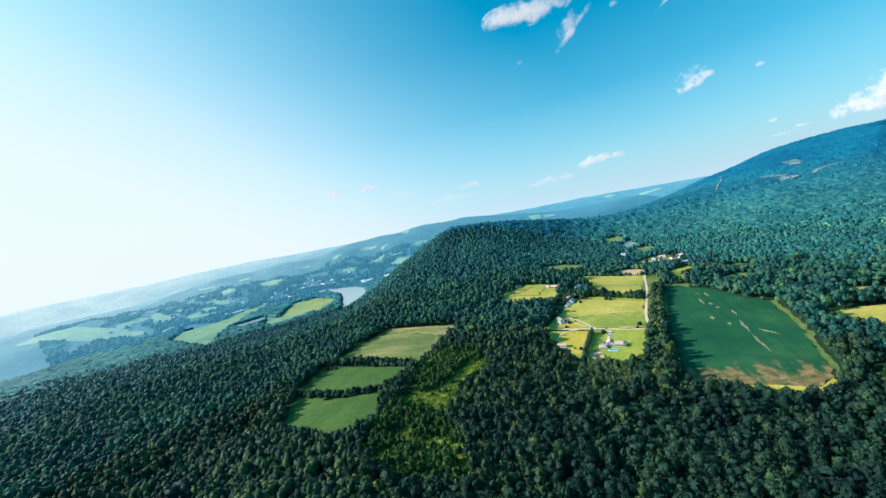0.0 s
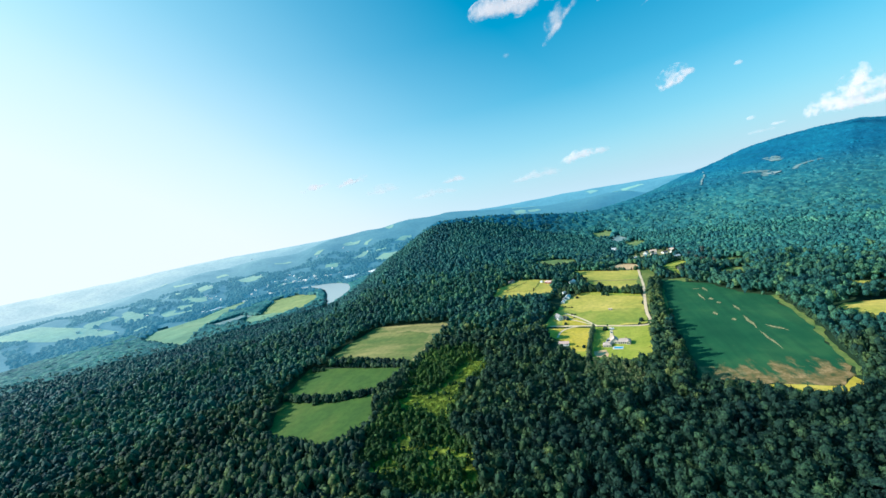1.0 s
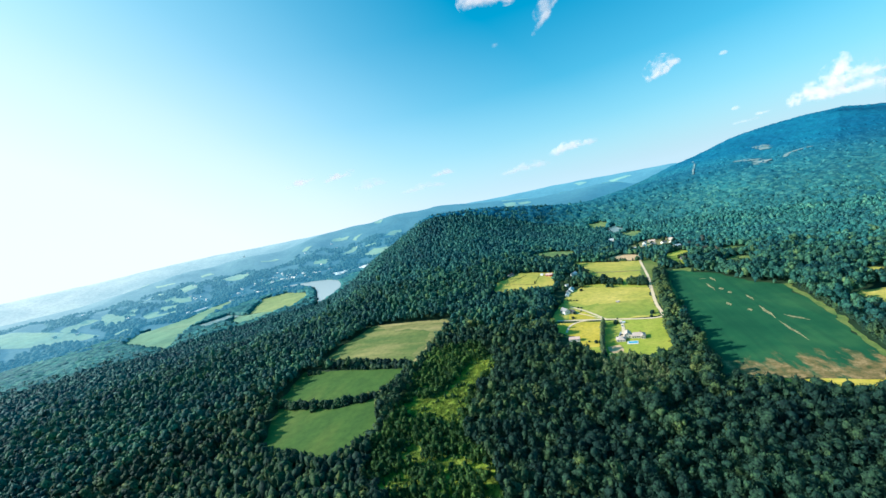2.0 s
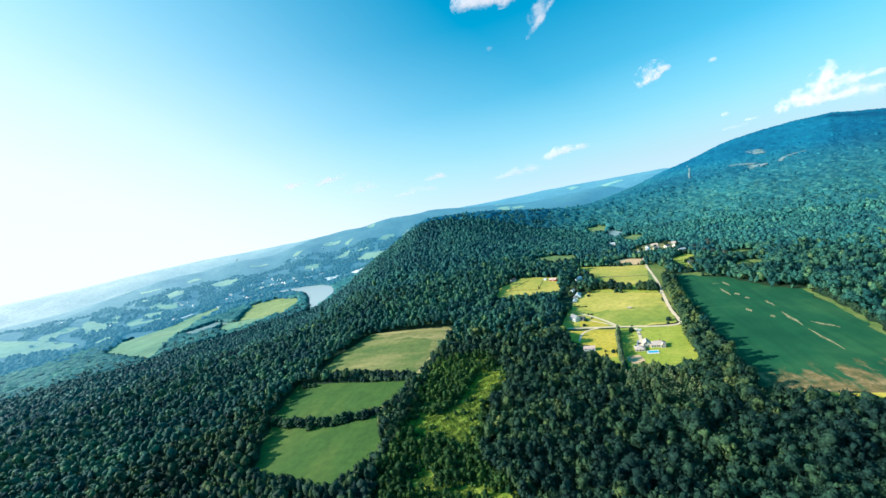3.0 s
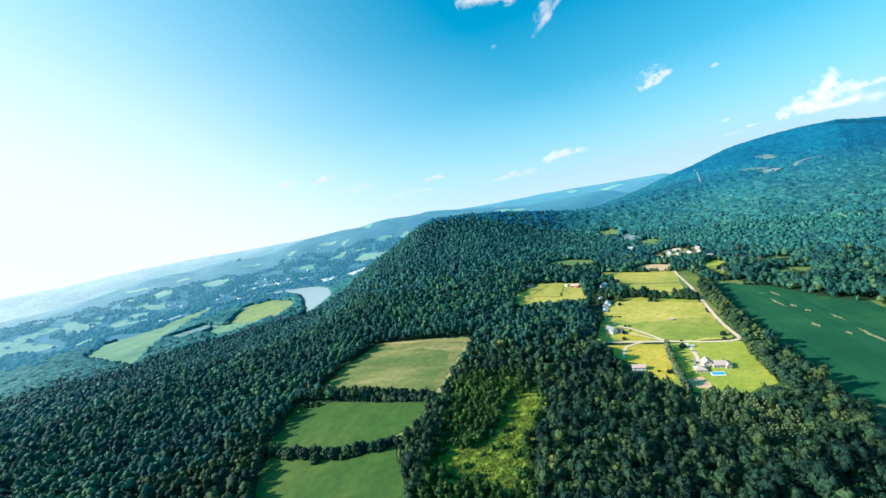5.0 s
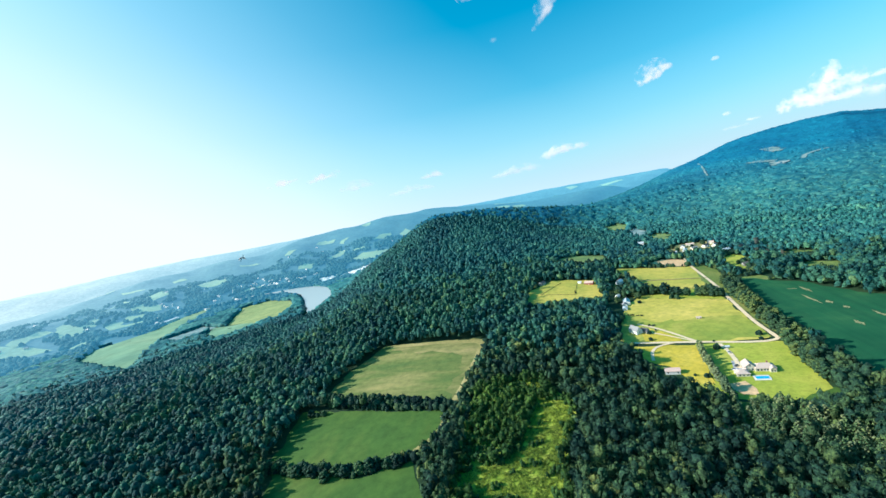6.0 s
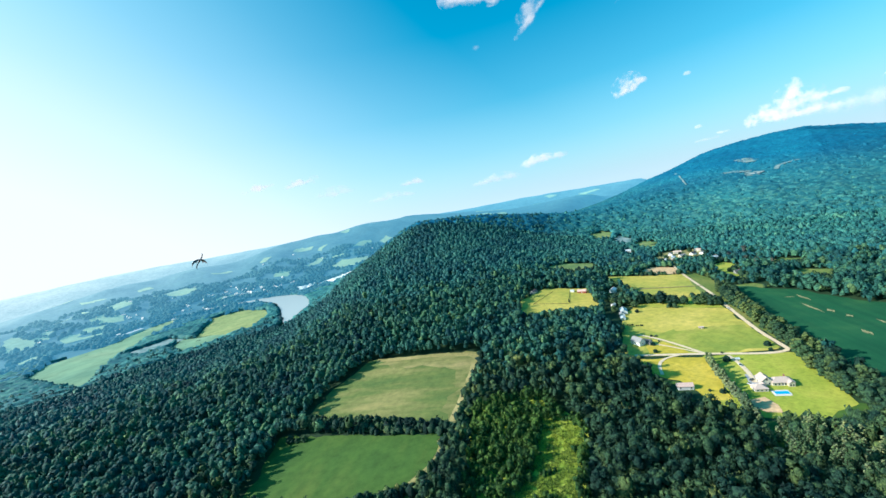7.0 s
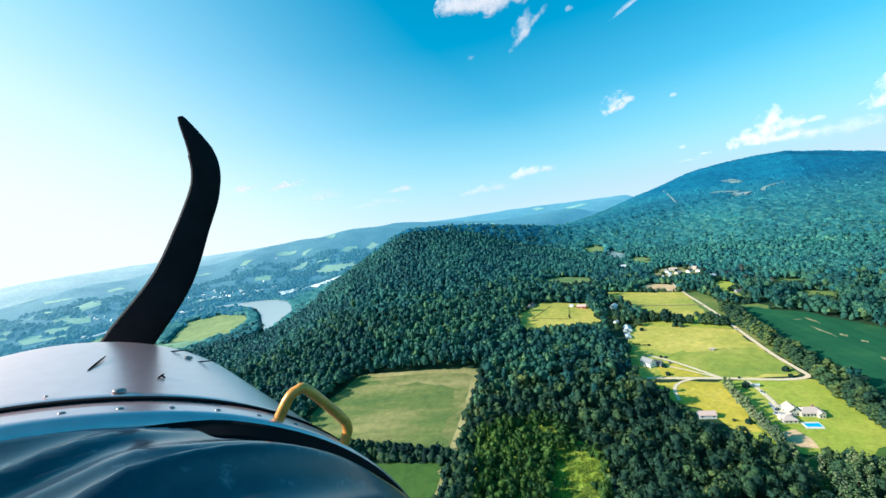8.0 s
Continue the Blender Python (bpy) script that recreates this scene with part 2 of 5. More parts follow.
def haze_glow_material(name, base, tones, fine):
    """Far land behind the air, its haze put in as emission: woods darker, open land paler."""
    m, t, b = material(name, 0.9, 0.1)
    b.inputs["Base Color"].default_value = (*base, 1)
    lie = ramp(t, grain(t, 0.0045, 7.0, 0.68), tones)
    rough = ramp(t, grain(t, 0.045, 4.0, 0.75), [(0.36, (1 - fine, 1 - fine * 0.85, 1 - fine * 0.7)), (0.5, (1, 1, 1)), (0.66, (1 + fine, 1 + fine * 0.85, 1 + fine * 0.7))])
    t.links.new(blend(t, blend(t, haze_glow_colour(t), lie, 1.0, "MULTIPLY"), rough, 1.0, "MULTIPLY"), b.inputs["Emission Color"])
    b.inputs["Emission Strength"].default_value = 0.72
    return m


# far ground, leaves and fields emit the haze colour; none is a lamp
DISTANCE = haze_glow_material("distant_hills", (0.035, 0.075, 0.07), [(0.40, (0.82, 0.88, 0.92)), (0.52, (0.97, 0.98, 1.0)), (0.6, (1.03, 1.03, 1.01)), (0.66, (1.12, 1.1, 1.04))], 0.14)
FAR_LEAVES = haze_glow_material("far_glowing_leaves", (0.030, 0.075, 0.060), [(0.4, (0.52, 0.66, 0.72)), (0.6, (0.70, 0.80, 0.82))], 0.25)
HAZE_FIELD = haze_glow_material("far_hill_field", (0.16, 0.20, 0.10), [(0.42, (1.05, 1.03, 0.95)), (0.58, (1.55, 1.3, 1.0))], 0.2)
HAZE_BARE = haze_glow_material("far_bare_ground", (0.45, 0.42, 0.40), [(0.42, (1.3, 1.2, 1.05)), (0.56, (4.6, 2.3, 1.55))], 0.3)
WATER, _t, _b = material("river_water", 0.25, 0.5)
# pale base colour stands in for part of the reflected bright sky
_b.inputs["Base Color"].default_value = (0.42, 0.45, 0.44, 1)
relief(_t, _b, grain(_t, 0.3, 3.0), 0.1, 0.2)
# pale bluish greens: the river valley's haze painted into the field colour
FARMLAND = grass("hazed_farmland", (0.13, 0.27, 0.19), (0.18, 0.32, 0.21), (0.26, 0.37, 0.24), 0.02, None, 0, 0.004)

WALL_CREAM = plain("cream_siding", (0.62, 0.57, 0.46), 0.7, 0.3, 0, 0.08, 2.0, 0.01)
WALL_WHITE = plain("white_siding", (0.78, 0.77, 0.73), 0.65, 0.3, 0, 0.06, 2.0, 0.01)
WALL_RED = plain("barn_red_boards", (0.30, 0.07, 0.045), 0.8, 0.2, 0, 0.2, 2.0, 0.02)
WALL_GREY = plain("grey_boards", (0.34, 0.33, 0.31), 0.8, 0.2, 0, 0.2, 2.0, 0.02)
ROOF_TAN = plain("tan_shingles", (0.54, 0.42, 0.36), 0.9, 0.2, 0, 0.16, 3.0, 0.03)
ROOF_DARK = plain("dark_shingles", (0.10, 0.10, 0.105), 0.9, 0.2, 0, 0.25, 3.0, 0.03)
ROOF_GREY = plain("grey_shingles", (0.27, 0.27, 0.27), 0.85, 0.2, 0, 0.2, 3.0, 0.03)
ROOF_METAL = plain("pale_sheet_roof", (0.62, 0.65, 0.67), 0.4, 0.5, 0.2, 0.1, 1.0, 0.01)
ROOF_TOWN = plain("pale_town_roof", (0.70, 0.68, 0.67), 0.95, 0.1, 0, 0.15, 0.5, 0)
ROOF_PINK = plain("faded_red_roof", (0.60, 0.42, 0.36), 0.85, 0.2, 0, 0.2, 2.0, 0.02)
GLASS = plain("dark_window_glass", (0.03, 0.045, 0.06), 0.08, 0.6, 0, 0.1, 1.0, 0)
WHITE_TRIM = plain("white_trim", (0.75, 0.75, 0.73), 0.5, 0.3, 0, 0.05, 2.0, 0)
BRICKWORK = plain("chimney_brick", (0.30, 0.15, 0.11), 0.9, 0.2, 0, 0.25, 4.0, 0.02)
PAVING = plain("grey_paving", (0.36, 0.36, 0.38), 0.85, 0.2, 0, 0.12, 0.7, 0.02)
PALE_STONE = plain("pale_pool_stone", (0.66, 0.61, 0.53), 0.8, 0.3, 0, 0.1, 1.0, 0.01)
POOL_BLUE = plain("pool_water", (0.02, 0.38, 0.62), 0.06, 0.5, 0, 0.12, 0.5, 0.03)
TIMBER = plain("weathered_timber", (0.40, 0.33, 0.24), 0.9, 0.2, 0, 0.25, 3.0, 0.02)
DARK_TIMBER = plain("dark_timber", (0.10, 0.085, 0.06), 0.9, 0.2, 0, 0.25, 3.0, 0.02)
CAR_WHITE = plain("white_car_paint", (0.75, 0.76, 0.78), 0.25, 0.5, 0, 0.03, 1.0, 0)
CAR_DARK = plain("dark_car_paint", (0.03, 0.035, 0.045), 0.25, 0.5, 0, 0.05, 1.0, 0)
RUBBER = plain("black_rubber", (0.02, 0.02, 0.02), 0.9, 0.2, 0, 0.1, 4.0, 0)
# blue-grey tones carry the distance haze in the base colour
CLEARING = grass("hazed_clearing", (0.11, 0.22, 0.24), (0.19, 0.29, 0.31), (0.33, 0.38, 0.40), 0.06, None, 0, 0.03)
FAR_GRASS = grass("valley_head_grass", (0.13, 0.21, 0.08), (0.20, 0.27, 0.10), (0.28, 0.31, 0.13), 0.1, None, 0, 0.03)


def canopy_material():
    """The closed leaf roof of a far wood: crown beside crown, lighter and darker, with haze painted in."""
    m, t, b = material("hazed_canopy", 0.75, 0.15)
    crowns = nd(t, "ShaderNodeTexVoronoi", Scale=0.085)
    t.links.new(position(t), crowns.inputs["Vector"])
    pick = t.nodes.new("ShaderNodeSeparateXYZ")
    t.links.new(crowns.outputs["Color"], pick.inputs[0])
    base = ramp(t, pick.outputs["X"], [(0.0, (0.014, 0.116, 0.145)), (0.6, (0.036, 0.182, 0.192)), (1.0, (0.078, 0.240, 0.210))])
    # aerial haze painted into the base colour, bluer with height
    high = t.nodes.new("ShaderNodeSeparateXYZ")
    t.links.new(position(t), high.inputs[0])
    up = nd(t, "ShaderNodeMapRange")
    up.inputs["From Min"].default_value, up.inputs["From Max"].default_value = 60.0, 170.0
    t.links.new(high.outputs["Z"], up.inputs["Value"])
    haze_blue = ramp(t, pick.outputs["X"], [(0.0, (0.004, 0.122, 0.225)), (1.0, (0.010, 0.165, 0.275))])
    base = blend(t, base, haze_blue, up.outputs[0])
    wide = ramp(t, grain(t, 0.004, 4.0, 0.65), [(0.35, (0.72, 0.80, 0.86)), (0.65, (1.2, 1.14, 1.04))])
    fine = ramp(t, grain(t, 0.11, 4.0, 0.7), [(0.34, (0.68, 0.72, 0.75)), (0.52, (1, 1, 1)), (0.68, (1.24, 1.2, 1.1))])
    t.links.new(blend(t, blend(t, base, wide, 1.0, "MULTIPLY"), fine, 1.0, "MULTIPLY"), b.inputs["Base Color"])
    inv = t.nodes.new("ShaderNodeMath")
    inv.operation = "MULTIPLY"
    inv.inputs[1].default_value = -1.0
    t.links.new(crowns.outputs["Distance"], inv.inputs[0])
    relief(t, b, inv.outputs[0], 0.5, 3.0)
    return m


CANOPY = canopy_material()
# haze over the flats is mixed into these grass tones
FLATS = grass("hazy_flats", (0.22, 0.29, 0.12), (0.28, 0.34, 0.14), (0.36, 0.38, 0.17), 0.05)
# ------------------------------------------------------------ ground
def mesh_object(name, verts, faces, mat, parent=None, shade=False):
    me = bpy.data.meshes.new(name)
    me.from_pydata([tuple(v) for v in verts], [], [tuple(f) for f in faces])
    me.materials.append(mat)
    if shade:
        me.shade_smooth()
    ob = new(name, me)
    if parent:
        ob.parent = parent
    return ob


def rings(name, r, mat, label, kind_word):
    n = 400 if r[0] < 100 else 520
    ang = np.linspace(0, 2 * math.pi, n, endpoint=False)
    r = np.array(r)
    x = (r[:, None] * np.sin(ang)).ravel() + 0
    y = (r[:, None] * np.cos(ang)).ravel() + 100
    z = land(x, y)
    faces = []
    for i in range(len(r) - 1):
        for j in range(n):
            k = (j + 1) % n
            faces.append((i * n + k, (i + 1) * n + k, (i + 1) * n + j, i * n + j))
    ob = mesh_object(name, np.stack([x, y, z], 1), faces, mat, None, True)
    return tagged(ob, label, kind_word, "", "structure")


near_rings = [0.5]
while near_rings[-1] < 1980:
    near_rings.append(near_rings[-1] + max(14.0, near_rings[-1] * 0.018))
far_rings = [near_rings[-1]]
while far_rings[-1] < 4750:
    far_rings.append(far_rings[-1] * 1.013)
rings("ground", near_rings, FLOOR, "dark green woodland ground rolling away to hazy hills", "ground")
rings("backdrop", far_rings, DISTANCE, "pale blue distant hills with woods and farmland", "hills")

# ------------------------------------------------------------ fields, lanes and water
from mathutils.geometry import delaunay_2d_cdt

OPEN = []          # polygons where no wood grows


def ragged(pts, step=9.0, amp=1.6, seed=1):
    """The outline with a slightly uneven edge."""
    rng = np.random.RandomState(seed)
    out = []
    for (ax, ay), (bx, by) in zip(pts, pts[1:] + pts[:1]):
        n = max(1, int(math.hypot(bx - ax, by - ay) / step))
        for k in range(n):
            w = 0 if k == 0 else amp
            out.append((ax + (bx - ax) * k / n + rng.normal() * w, ay + (by - ay) * k / n + rng.normal() * w))
    return out


def inside(pts, x, y):
    ok = np.zeros(np.shape(x), bool)
    for (ax, ay), (bx, by) in zip(pts, pts[1:] + pts[:1]):
        if ay != by:
            ok ^= ((ay > y) != (by > y)) & (x < (bx - ax) * (y - ay) / (by - ay) + ax)
    return ok


def sheet(name, pts, mat, lift, label, category, step=14.0, amp=1.6, clear=True, ruffle=None):
    """A piece of ground cover that follows the land."""
    if clear:
        OPEN.append(list(pts))
    edge = ragged(list(pts), 9.0 if step < 20 else step, amp, len(OPEN) + 7) if amp else list(pts)
    ex, ey = np.array(edge).T
    gx, gy = np.meshgrid(np.arange(ex.min(), ex.max(), step), np.arange(ey.min(), ey.max(), step))
    gx, gy = gx.ravel(), gy.ravel()
    keep = inside(edge, gx, gy)
    near = np.min(np.hypot(gx[:, None] - ex, gy[:, None] - ey), 1) > step * 0.4
    all_pts = [Vector(p) for p in edge] + [Vector(p) for p in zip(gx[keep & near], gy[keep & near])]
    m = len(edge)
    v, _, f, _, _, _ = delaunay_2d_cdt(all_pts, [(i, (i + 1) % m) for i in range(m)], [list(range(m))], 1, 1e-4)
    vx, vy = np.array([tuple(p) for p in v]).T
    vz = land(vx, vy) + lift
    if ruffle:
        vz = vz + ruffle
    ob = mesh_object(name, np.stack([vx, vy, vz], 1), f, mat, None, True)
    return tagged(ob, label, category, "", "structure")


def strip(name, pts, width, mat, lift, label, category="road", clear=True, taper=False):
    """A lane along a line, rounded at its bends."""
    p = [Vector(q) for q in pts]
    line = []
    for k in range(len(p) - 1):
        a, b, c, d = p[max(k - 1, 0)], p[k], p[k + 1], p[min(k + 2, len(p) - 1)]
        n = max(2, int((c - b).length / (1.5 if taper else 5)))
        for s in range(n):
            t = s / n
            line.append(0.5 * ((2 * b) + (c - a) * t + (2 * a - 5 * b + 4 * c - d) * t * t + (3 * b - a - 3 * c + d) * t ** 3))
    line.append(p[-1])
    left, right = [], []
    for k, q in enumerate(line):
        d = (line[min(k + 1, len(line) - 1)] - line[max(k - 1, 0)]).normalized()
        w = width / 2 * (1 + 0.12 * math.sin(k * 1.7) * math.sin(k * 0.6))
        if taper:
            w *= math.sin(math.pi * (k + 0.25) / (len(line) - 0.5)) ** 0.7 * (1 + 0.35 * math.sin(k * 2.3 + pts[0][0]))
        left.append(q + Vector((-d.y, d.x)) * w)
        right.append(q - Vector((-d.y, d.x)) * w)
    xy = np.array([tuple(q) for q in left + right])
    z = land(xy[:, 0], xy[:, 1]) + lift
    n = len(line)
    faces = [(k, n + k, n + k + 1, k + 1) for k in range(n - 1)]
    ob = mesh_object(name, np.column_stack([xy, z]), faces, mat, None, True)
    if clear:
        OPEN.append([tuple(q) for q in left] + [tuple(q) for q in right[::-1]])
    return tagged(ob, label, category, "", "structure")


def soy_material():
    """Rows of beans, thin at the south end where the soil shows."""
    m, t, b = material("bean_rows", 0.9, 0.1)
    wide = grain(t, 0.014, 4.0)
    rows_ = grain(t, 0.16, 3.0, 0.6, (1.0, 0.06, 1), -22)
    green = ramp(t, wide, [(0.3, (0.011, 0.080, 0.038)), (0.5, (0.018, 0.098, 0.044)), (0.72, (0.040, 0.130, 0.052))])
    green = blend(t, green, ramp(t, rows_, [(0.35, (0.88, 0.9, 0.92)), (0.65, (1.12, 1.1, 1.05))]), 1.0, "MULTIPLY")
    streak = grain(t, 0.075, 5.0, 0.68, (1.2, 0.4, 1), -22)
    sep = t.nodes.new("ShaderNodeSeparateXYZ")
    t.links.new(position(t), sep.inputs[0])
    south = nd(t, "ShaderNodeMapRange")
    along = t.nodes.new("ShaderNodeMath")
    along.operation = "MULTIPLY_ADD"
    along.inputs[1].default_value = 0.36
    t.links.new(sep.outputs["X"], along.inputs[0])
    t.links.new(sep.outputs["Y"], along.inputs[2])
    t.links.new(along.outputs[0], south.inputs["Value"])
    for k, v in (("From Min", 524.0), ("From Max", 456.0), ("To Min", -0.2), ("To Max", 0.15)):
        south.inputs[k].default_value = v
    add = t.nodes.new("ShaderNodeMath")
    t.links.new(streak, add.inputs[0])
    t.links.new(south.outputs[0], add.inputs[1])
    thin = ramp(t, add.outputs[0], [(0.485, (0, 0, 0)), (0.63, (0.9, 0.9, 0.9))])
    soil = ramp(t, grain(t, 0.12, 5.0, 0.7), [(0.32, (0.07, 0.09, 0.032)), (0.5, (0.24, 0.16, 0.065)), (0.7, (0.52, 0.335, 0.165))])
    t.links.new(blend(t, green, soil, thin), b.inputs["Base Color"])
    relief(t, b, grain(t, 0.5, 4.0), 0.8, 0.6)
    return m


SOY = soy_material()
LANE_GRASS = grass("verge_grass", (0.10, 0.16, 0.04), (0.16, 0.20, 0.05), (0.26, 0.25, 0.08), 0.3)
VERGE = grass("field_verge_grass", (0.09, 0.16, 0.05), (0.15, 0.21, 0.06), (0.23, 0.25, 0.08), 0.3, None, 0, 0.06)
AFTERMATH = grass("meadow_regrowth", (0.21, 0.27, 0.05), (0.31, 0.33, 0.06), (0.44, 0.38, 0.09), 0.15, None, 0, 0.02)
PATCH = plain("thin_bean_soil", (0.30, 0.28, 0.14), 0.95, 0.1, 0, 0.6, 0.5, 0.05)
sheet("soybean_field", [(405, 742), (442, 666), (438, 598), (452, 556), (404, 461), (324, 338), (300, 326), (205, 380), (226, 404), (272, 500), (340, 625)],
      SOY, 0.5, "deep green bean field with pale bare streaks at one end", "field")
sheet("meadow", [(241, 744), (323, 666), (260, 549), (197, 575), (128, 616), (165, 668), (208, 724)], MEADOW, 0.3,
      "sunlit yellow-green mown meadow beside the gravel lane", "field")
sheet("pasture", [(301, 916), (421, 840), (346, 726), (280, 752), (285, 821)], MEADOW, 0.3,
      "sunlit yellow-green pasture crossed by a fence line", "field")
sheet("paddock", [(82, 801), (108, 864), (173, 902), (238, 866), (200, 768)], MEADOW, 0.3,
      "yellow-green fenced paddock in a clearing of the wood", "field")
sheet("dry_lawn", [(136, 604), (194, 571), (150, 500), (136, 506), (139, 545), (122, 572)], STRAW, 0.3,
      "straw-yellow lawn beside the gravel drive", "lawn")
sheet("house_lawn", [(197, 571), (258, 540), (268, 530), (214, 455), (175, 452), (152, 470)], LAWN, 0.3,
      "bright green mown lawn around the large house", "lawn")
sheet("hay_field", [(-8, 722), (-160, 790), (-212, 732), (-236, 675), (-184, 646), (-80, 580)], HAY, 0.3,
      "mown hay field in dull green with tan streaks", "field")
sheet("lower_field", [(-91, 572), (-104, 536), (-131, 515), (-180, 520), (-270, 560), (-258, 655)], PASTURE, 0.3,
      "smooth dark green pasture below the hedgerow", "field")
sheet("river_pasture", [(-131, 510), (-120, 440), (-163, 405), (-250, 460), (-262, 548), (-180, 508)], PASTURE, 0.3,
      "smooth dark green pasture enclosed by trees", "field")
sheet("scrub_meadow", [(12, 592), (18, 566), (24, 540), (25, 518), (12, 494), (-6, 472), (-18, 442), (-30, 408), (-36, 384), (-20, 356), (-17, 290), (-83, 312), (-125, 369), (-124, 402), (-106, 457), (-78, 530), (-62, 580), (-46, 604), (-8, 596)],
      SCRUBLAND, 0.3, "overgrown yellow-green meadow dotted with bushes", "field")
sheet("meadow_aftermath", [(182, 676), (206, 645), (247, 636), (291, 613), (264, 550), (200, 579), (150, 612)], AFTERMATH, 0.36,
      "fresh green regrowth over the meadow's lower half", "field", 14, 3.0, False)
sheet("yard_grass", [(192, 596), (186, 628), (176, 646), (164, 622), (156, 606), (188, 586)], STRAW, 0.42, "dry trodden grass between the farmhouse drives", "lawn", 14, 1.0, False)
strip("farm_track", [(197, 581), (186, 606), (172, 632)], 2.4, GRAVEL, 0.68, "narrow gravel track to the farmhouse", "road", False)
sheet("hay_stubble", [(-14, 720), (-120, 768), (-150, 770), (-128, 740), (-84, 722), (-52, 690), (-62, 650), (-88, 612), (-84, 590)], HAY_DRY, 0.36, "dry tan part of the mown hay field", "field", 14, 4.0, False)
strip("hay_margin", [(-150, 782), (-108, 762), (-60, 742), (-22, 716), (-28, 690), (-55, 634), (-80, 588), (-90, 588)], 9.0, TAN, 0.4, "tan uncut margin along the hay field", "field", False)
strip("pasture_path", [(292, 818), (338, 791), (383, 764)], 3.4, TAN, 0.9, "pale worn path beside the pasture fence", "path", False)
strip("field_corner", [(-97, 566), (-96, 558), (-106, 538), (-130, 520)], 6.0, TAN, 0.4, "tan uncut margin along the pasture", "field", False)
for ax, ay, bx, by, wide_ in ((403, 655, 411, 647, 4), (420, 652, 410, 627, 5), (394, 628, 378, 590, 4), (390, 596, 386, 586, 7), (385, 574, 382, 566, 6), (389, 550, 379, 526, 4), (352, 540, 346, 526, 6),
                              (352, 506, 348, 498, 6), (368, 508, 347, 464, 5), (362, 470, 366, 442, 5), (344, 458, 322, 404, 3.5)):
    for shift, cut, thin_ in ((0.0, 0.0, 0.42), (0.24, 0.22, 0.34), (-0.28, 0.34, 0.26)):
        near_, past_ = cut * 0.7, 1.0 - cut * 0.9
        strip("bare_patch", [(ax + (bx - ax) * q + wide_ * (shift + sway), ay + (by - ay) * q) for q, sway in ((near_, 0.1), (near_ * 0.6 + past_ * 0.4, -0.12), (near_ * 0.25 + past_ * 0.75, 0.16), (past_, -0.05))],
              wide_ * thin_, PATCH, 0.62, "pale bare soil patch in the bean field", "ground", False, True)
sheet("side_field", [(545, 549), (570, 545), (590, 510), (590, 476), (573, 476), (552, 492)], MEADOW, 0.4, "small sunlit field between the woods", "field")
sheet("east_field", [(452, 472), (478, 482), (520, 470), (540, 430), (500, 396), (462, 396), (448, 420), (454, 445)], MEADOW, 0.4, "small sunlit field beside the bean field", "field")
sheet("corner_field", [(349, 332), (372, 342), (384, 326), (346, 312)], LAWN, 0.4, "small green field corner among bushes", "field")
strip("gravel_lane", [(140, 611), (199, 576), (240, 549), (262, 543), (270, 556), (288, 596), (325, 663), (361, 727), (413, 832), (440, 880), (490, 950), (520, 975)], 4.4, GRAVEL, 0.6,
      "pale gravel lane bending along the meadow")
strip("house_drive", [(212, 562), (206, 545), (196, 526), (186, 512)], 4.0, GRAVEL, 0.65, "pale drive up to the large house")
strip("farm_drive", [(199, 576), (196, 600), (190, 630), (180, 655)], 3.6, GRAVEL, 0.65, "narrow gravel drive across the meadow")
strip("side_drive", [(179, 588), (160, 588), (146, 580), (134, 562)], 3.2, GRAVEL, 0.65, "narrow curving gravel drive over the dry lawn")
# farther openings
sheet("mid_field", [(240, 1030), (292, 1045), (350, 1028), (335, 980), (276, 976)], FAR_GRASS, 0.5, "sunlit strip of field below the knob", "field")
sheet("bare_ground", [(366, 905), (420, 925), (446, 890), (412, 848), (385, 868)], EARTH, 0.5, "patch of pale bare earth beside the hamlet", "ground")
sheet("hamlet_green", [(470, 985), (540, 1030), (600, 1015), (600, 960), (540, 925), (475, 945)], TAN, 0.4, "dry open ground around the hamlet", "lawn")
sheet("upper_field", [(540, 1347), (597, 1362), (620, 1334), (583, 1298), (545, 1303)], FAR_GRASS, 0.5, "far yellow-green field in the valley head", "field", 14, 5.0)
sheet("upper_field", [(560, 1256), (614, 1294), (605, 1219), (552, 1190)], CLEARING, 0.5, "far pale field with scattered trees", "field", 14, 5.0)
sheet("far_field", [(565, 1175), (611, 1192), (622, 1149), (578, 1098), (545, 1108)], FAR_GRASS, 0.5, "far yellow-green field among woods", "field", 14, 5.0)
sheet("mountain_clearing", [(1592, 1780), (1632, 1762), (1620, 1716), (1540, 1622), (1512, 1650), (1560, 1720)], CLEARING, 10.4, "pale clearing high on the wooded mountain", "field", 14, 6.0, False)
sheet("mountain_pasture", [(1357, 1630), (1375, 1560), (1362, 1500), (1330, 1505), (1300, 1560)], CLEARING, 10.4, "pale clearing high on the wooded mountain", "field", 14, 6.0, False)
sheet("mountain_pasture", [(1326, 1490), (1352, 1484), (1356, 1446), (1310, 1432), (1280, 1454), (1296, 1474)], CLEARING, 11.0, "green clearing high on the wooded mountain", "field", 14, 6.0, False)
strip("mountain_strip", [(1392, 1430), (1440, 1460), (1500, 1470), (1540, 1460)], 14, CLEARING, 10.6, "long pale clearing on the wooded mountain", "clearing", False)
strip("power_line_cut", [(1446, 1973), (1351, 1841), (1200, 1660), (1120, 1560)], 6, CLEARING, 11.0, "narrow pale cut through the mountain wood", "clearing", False)
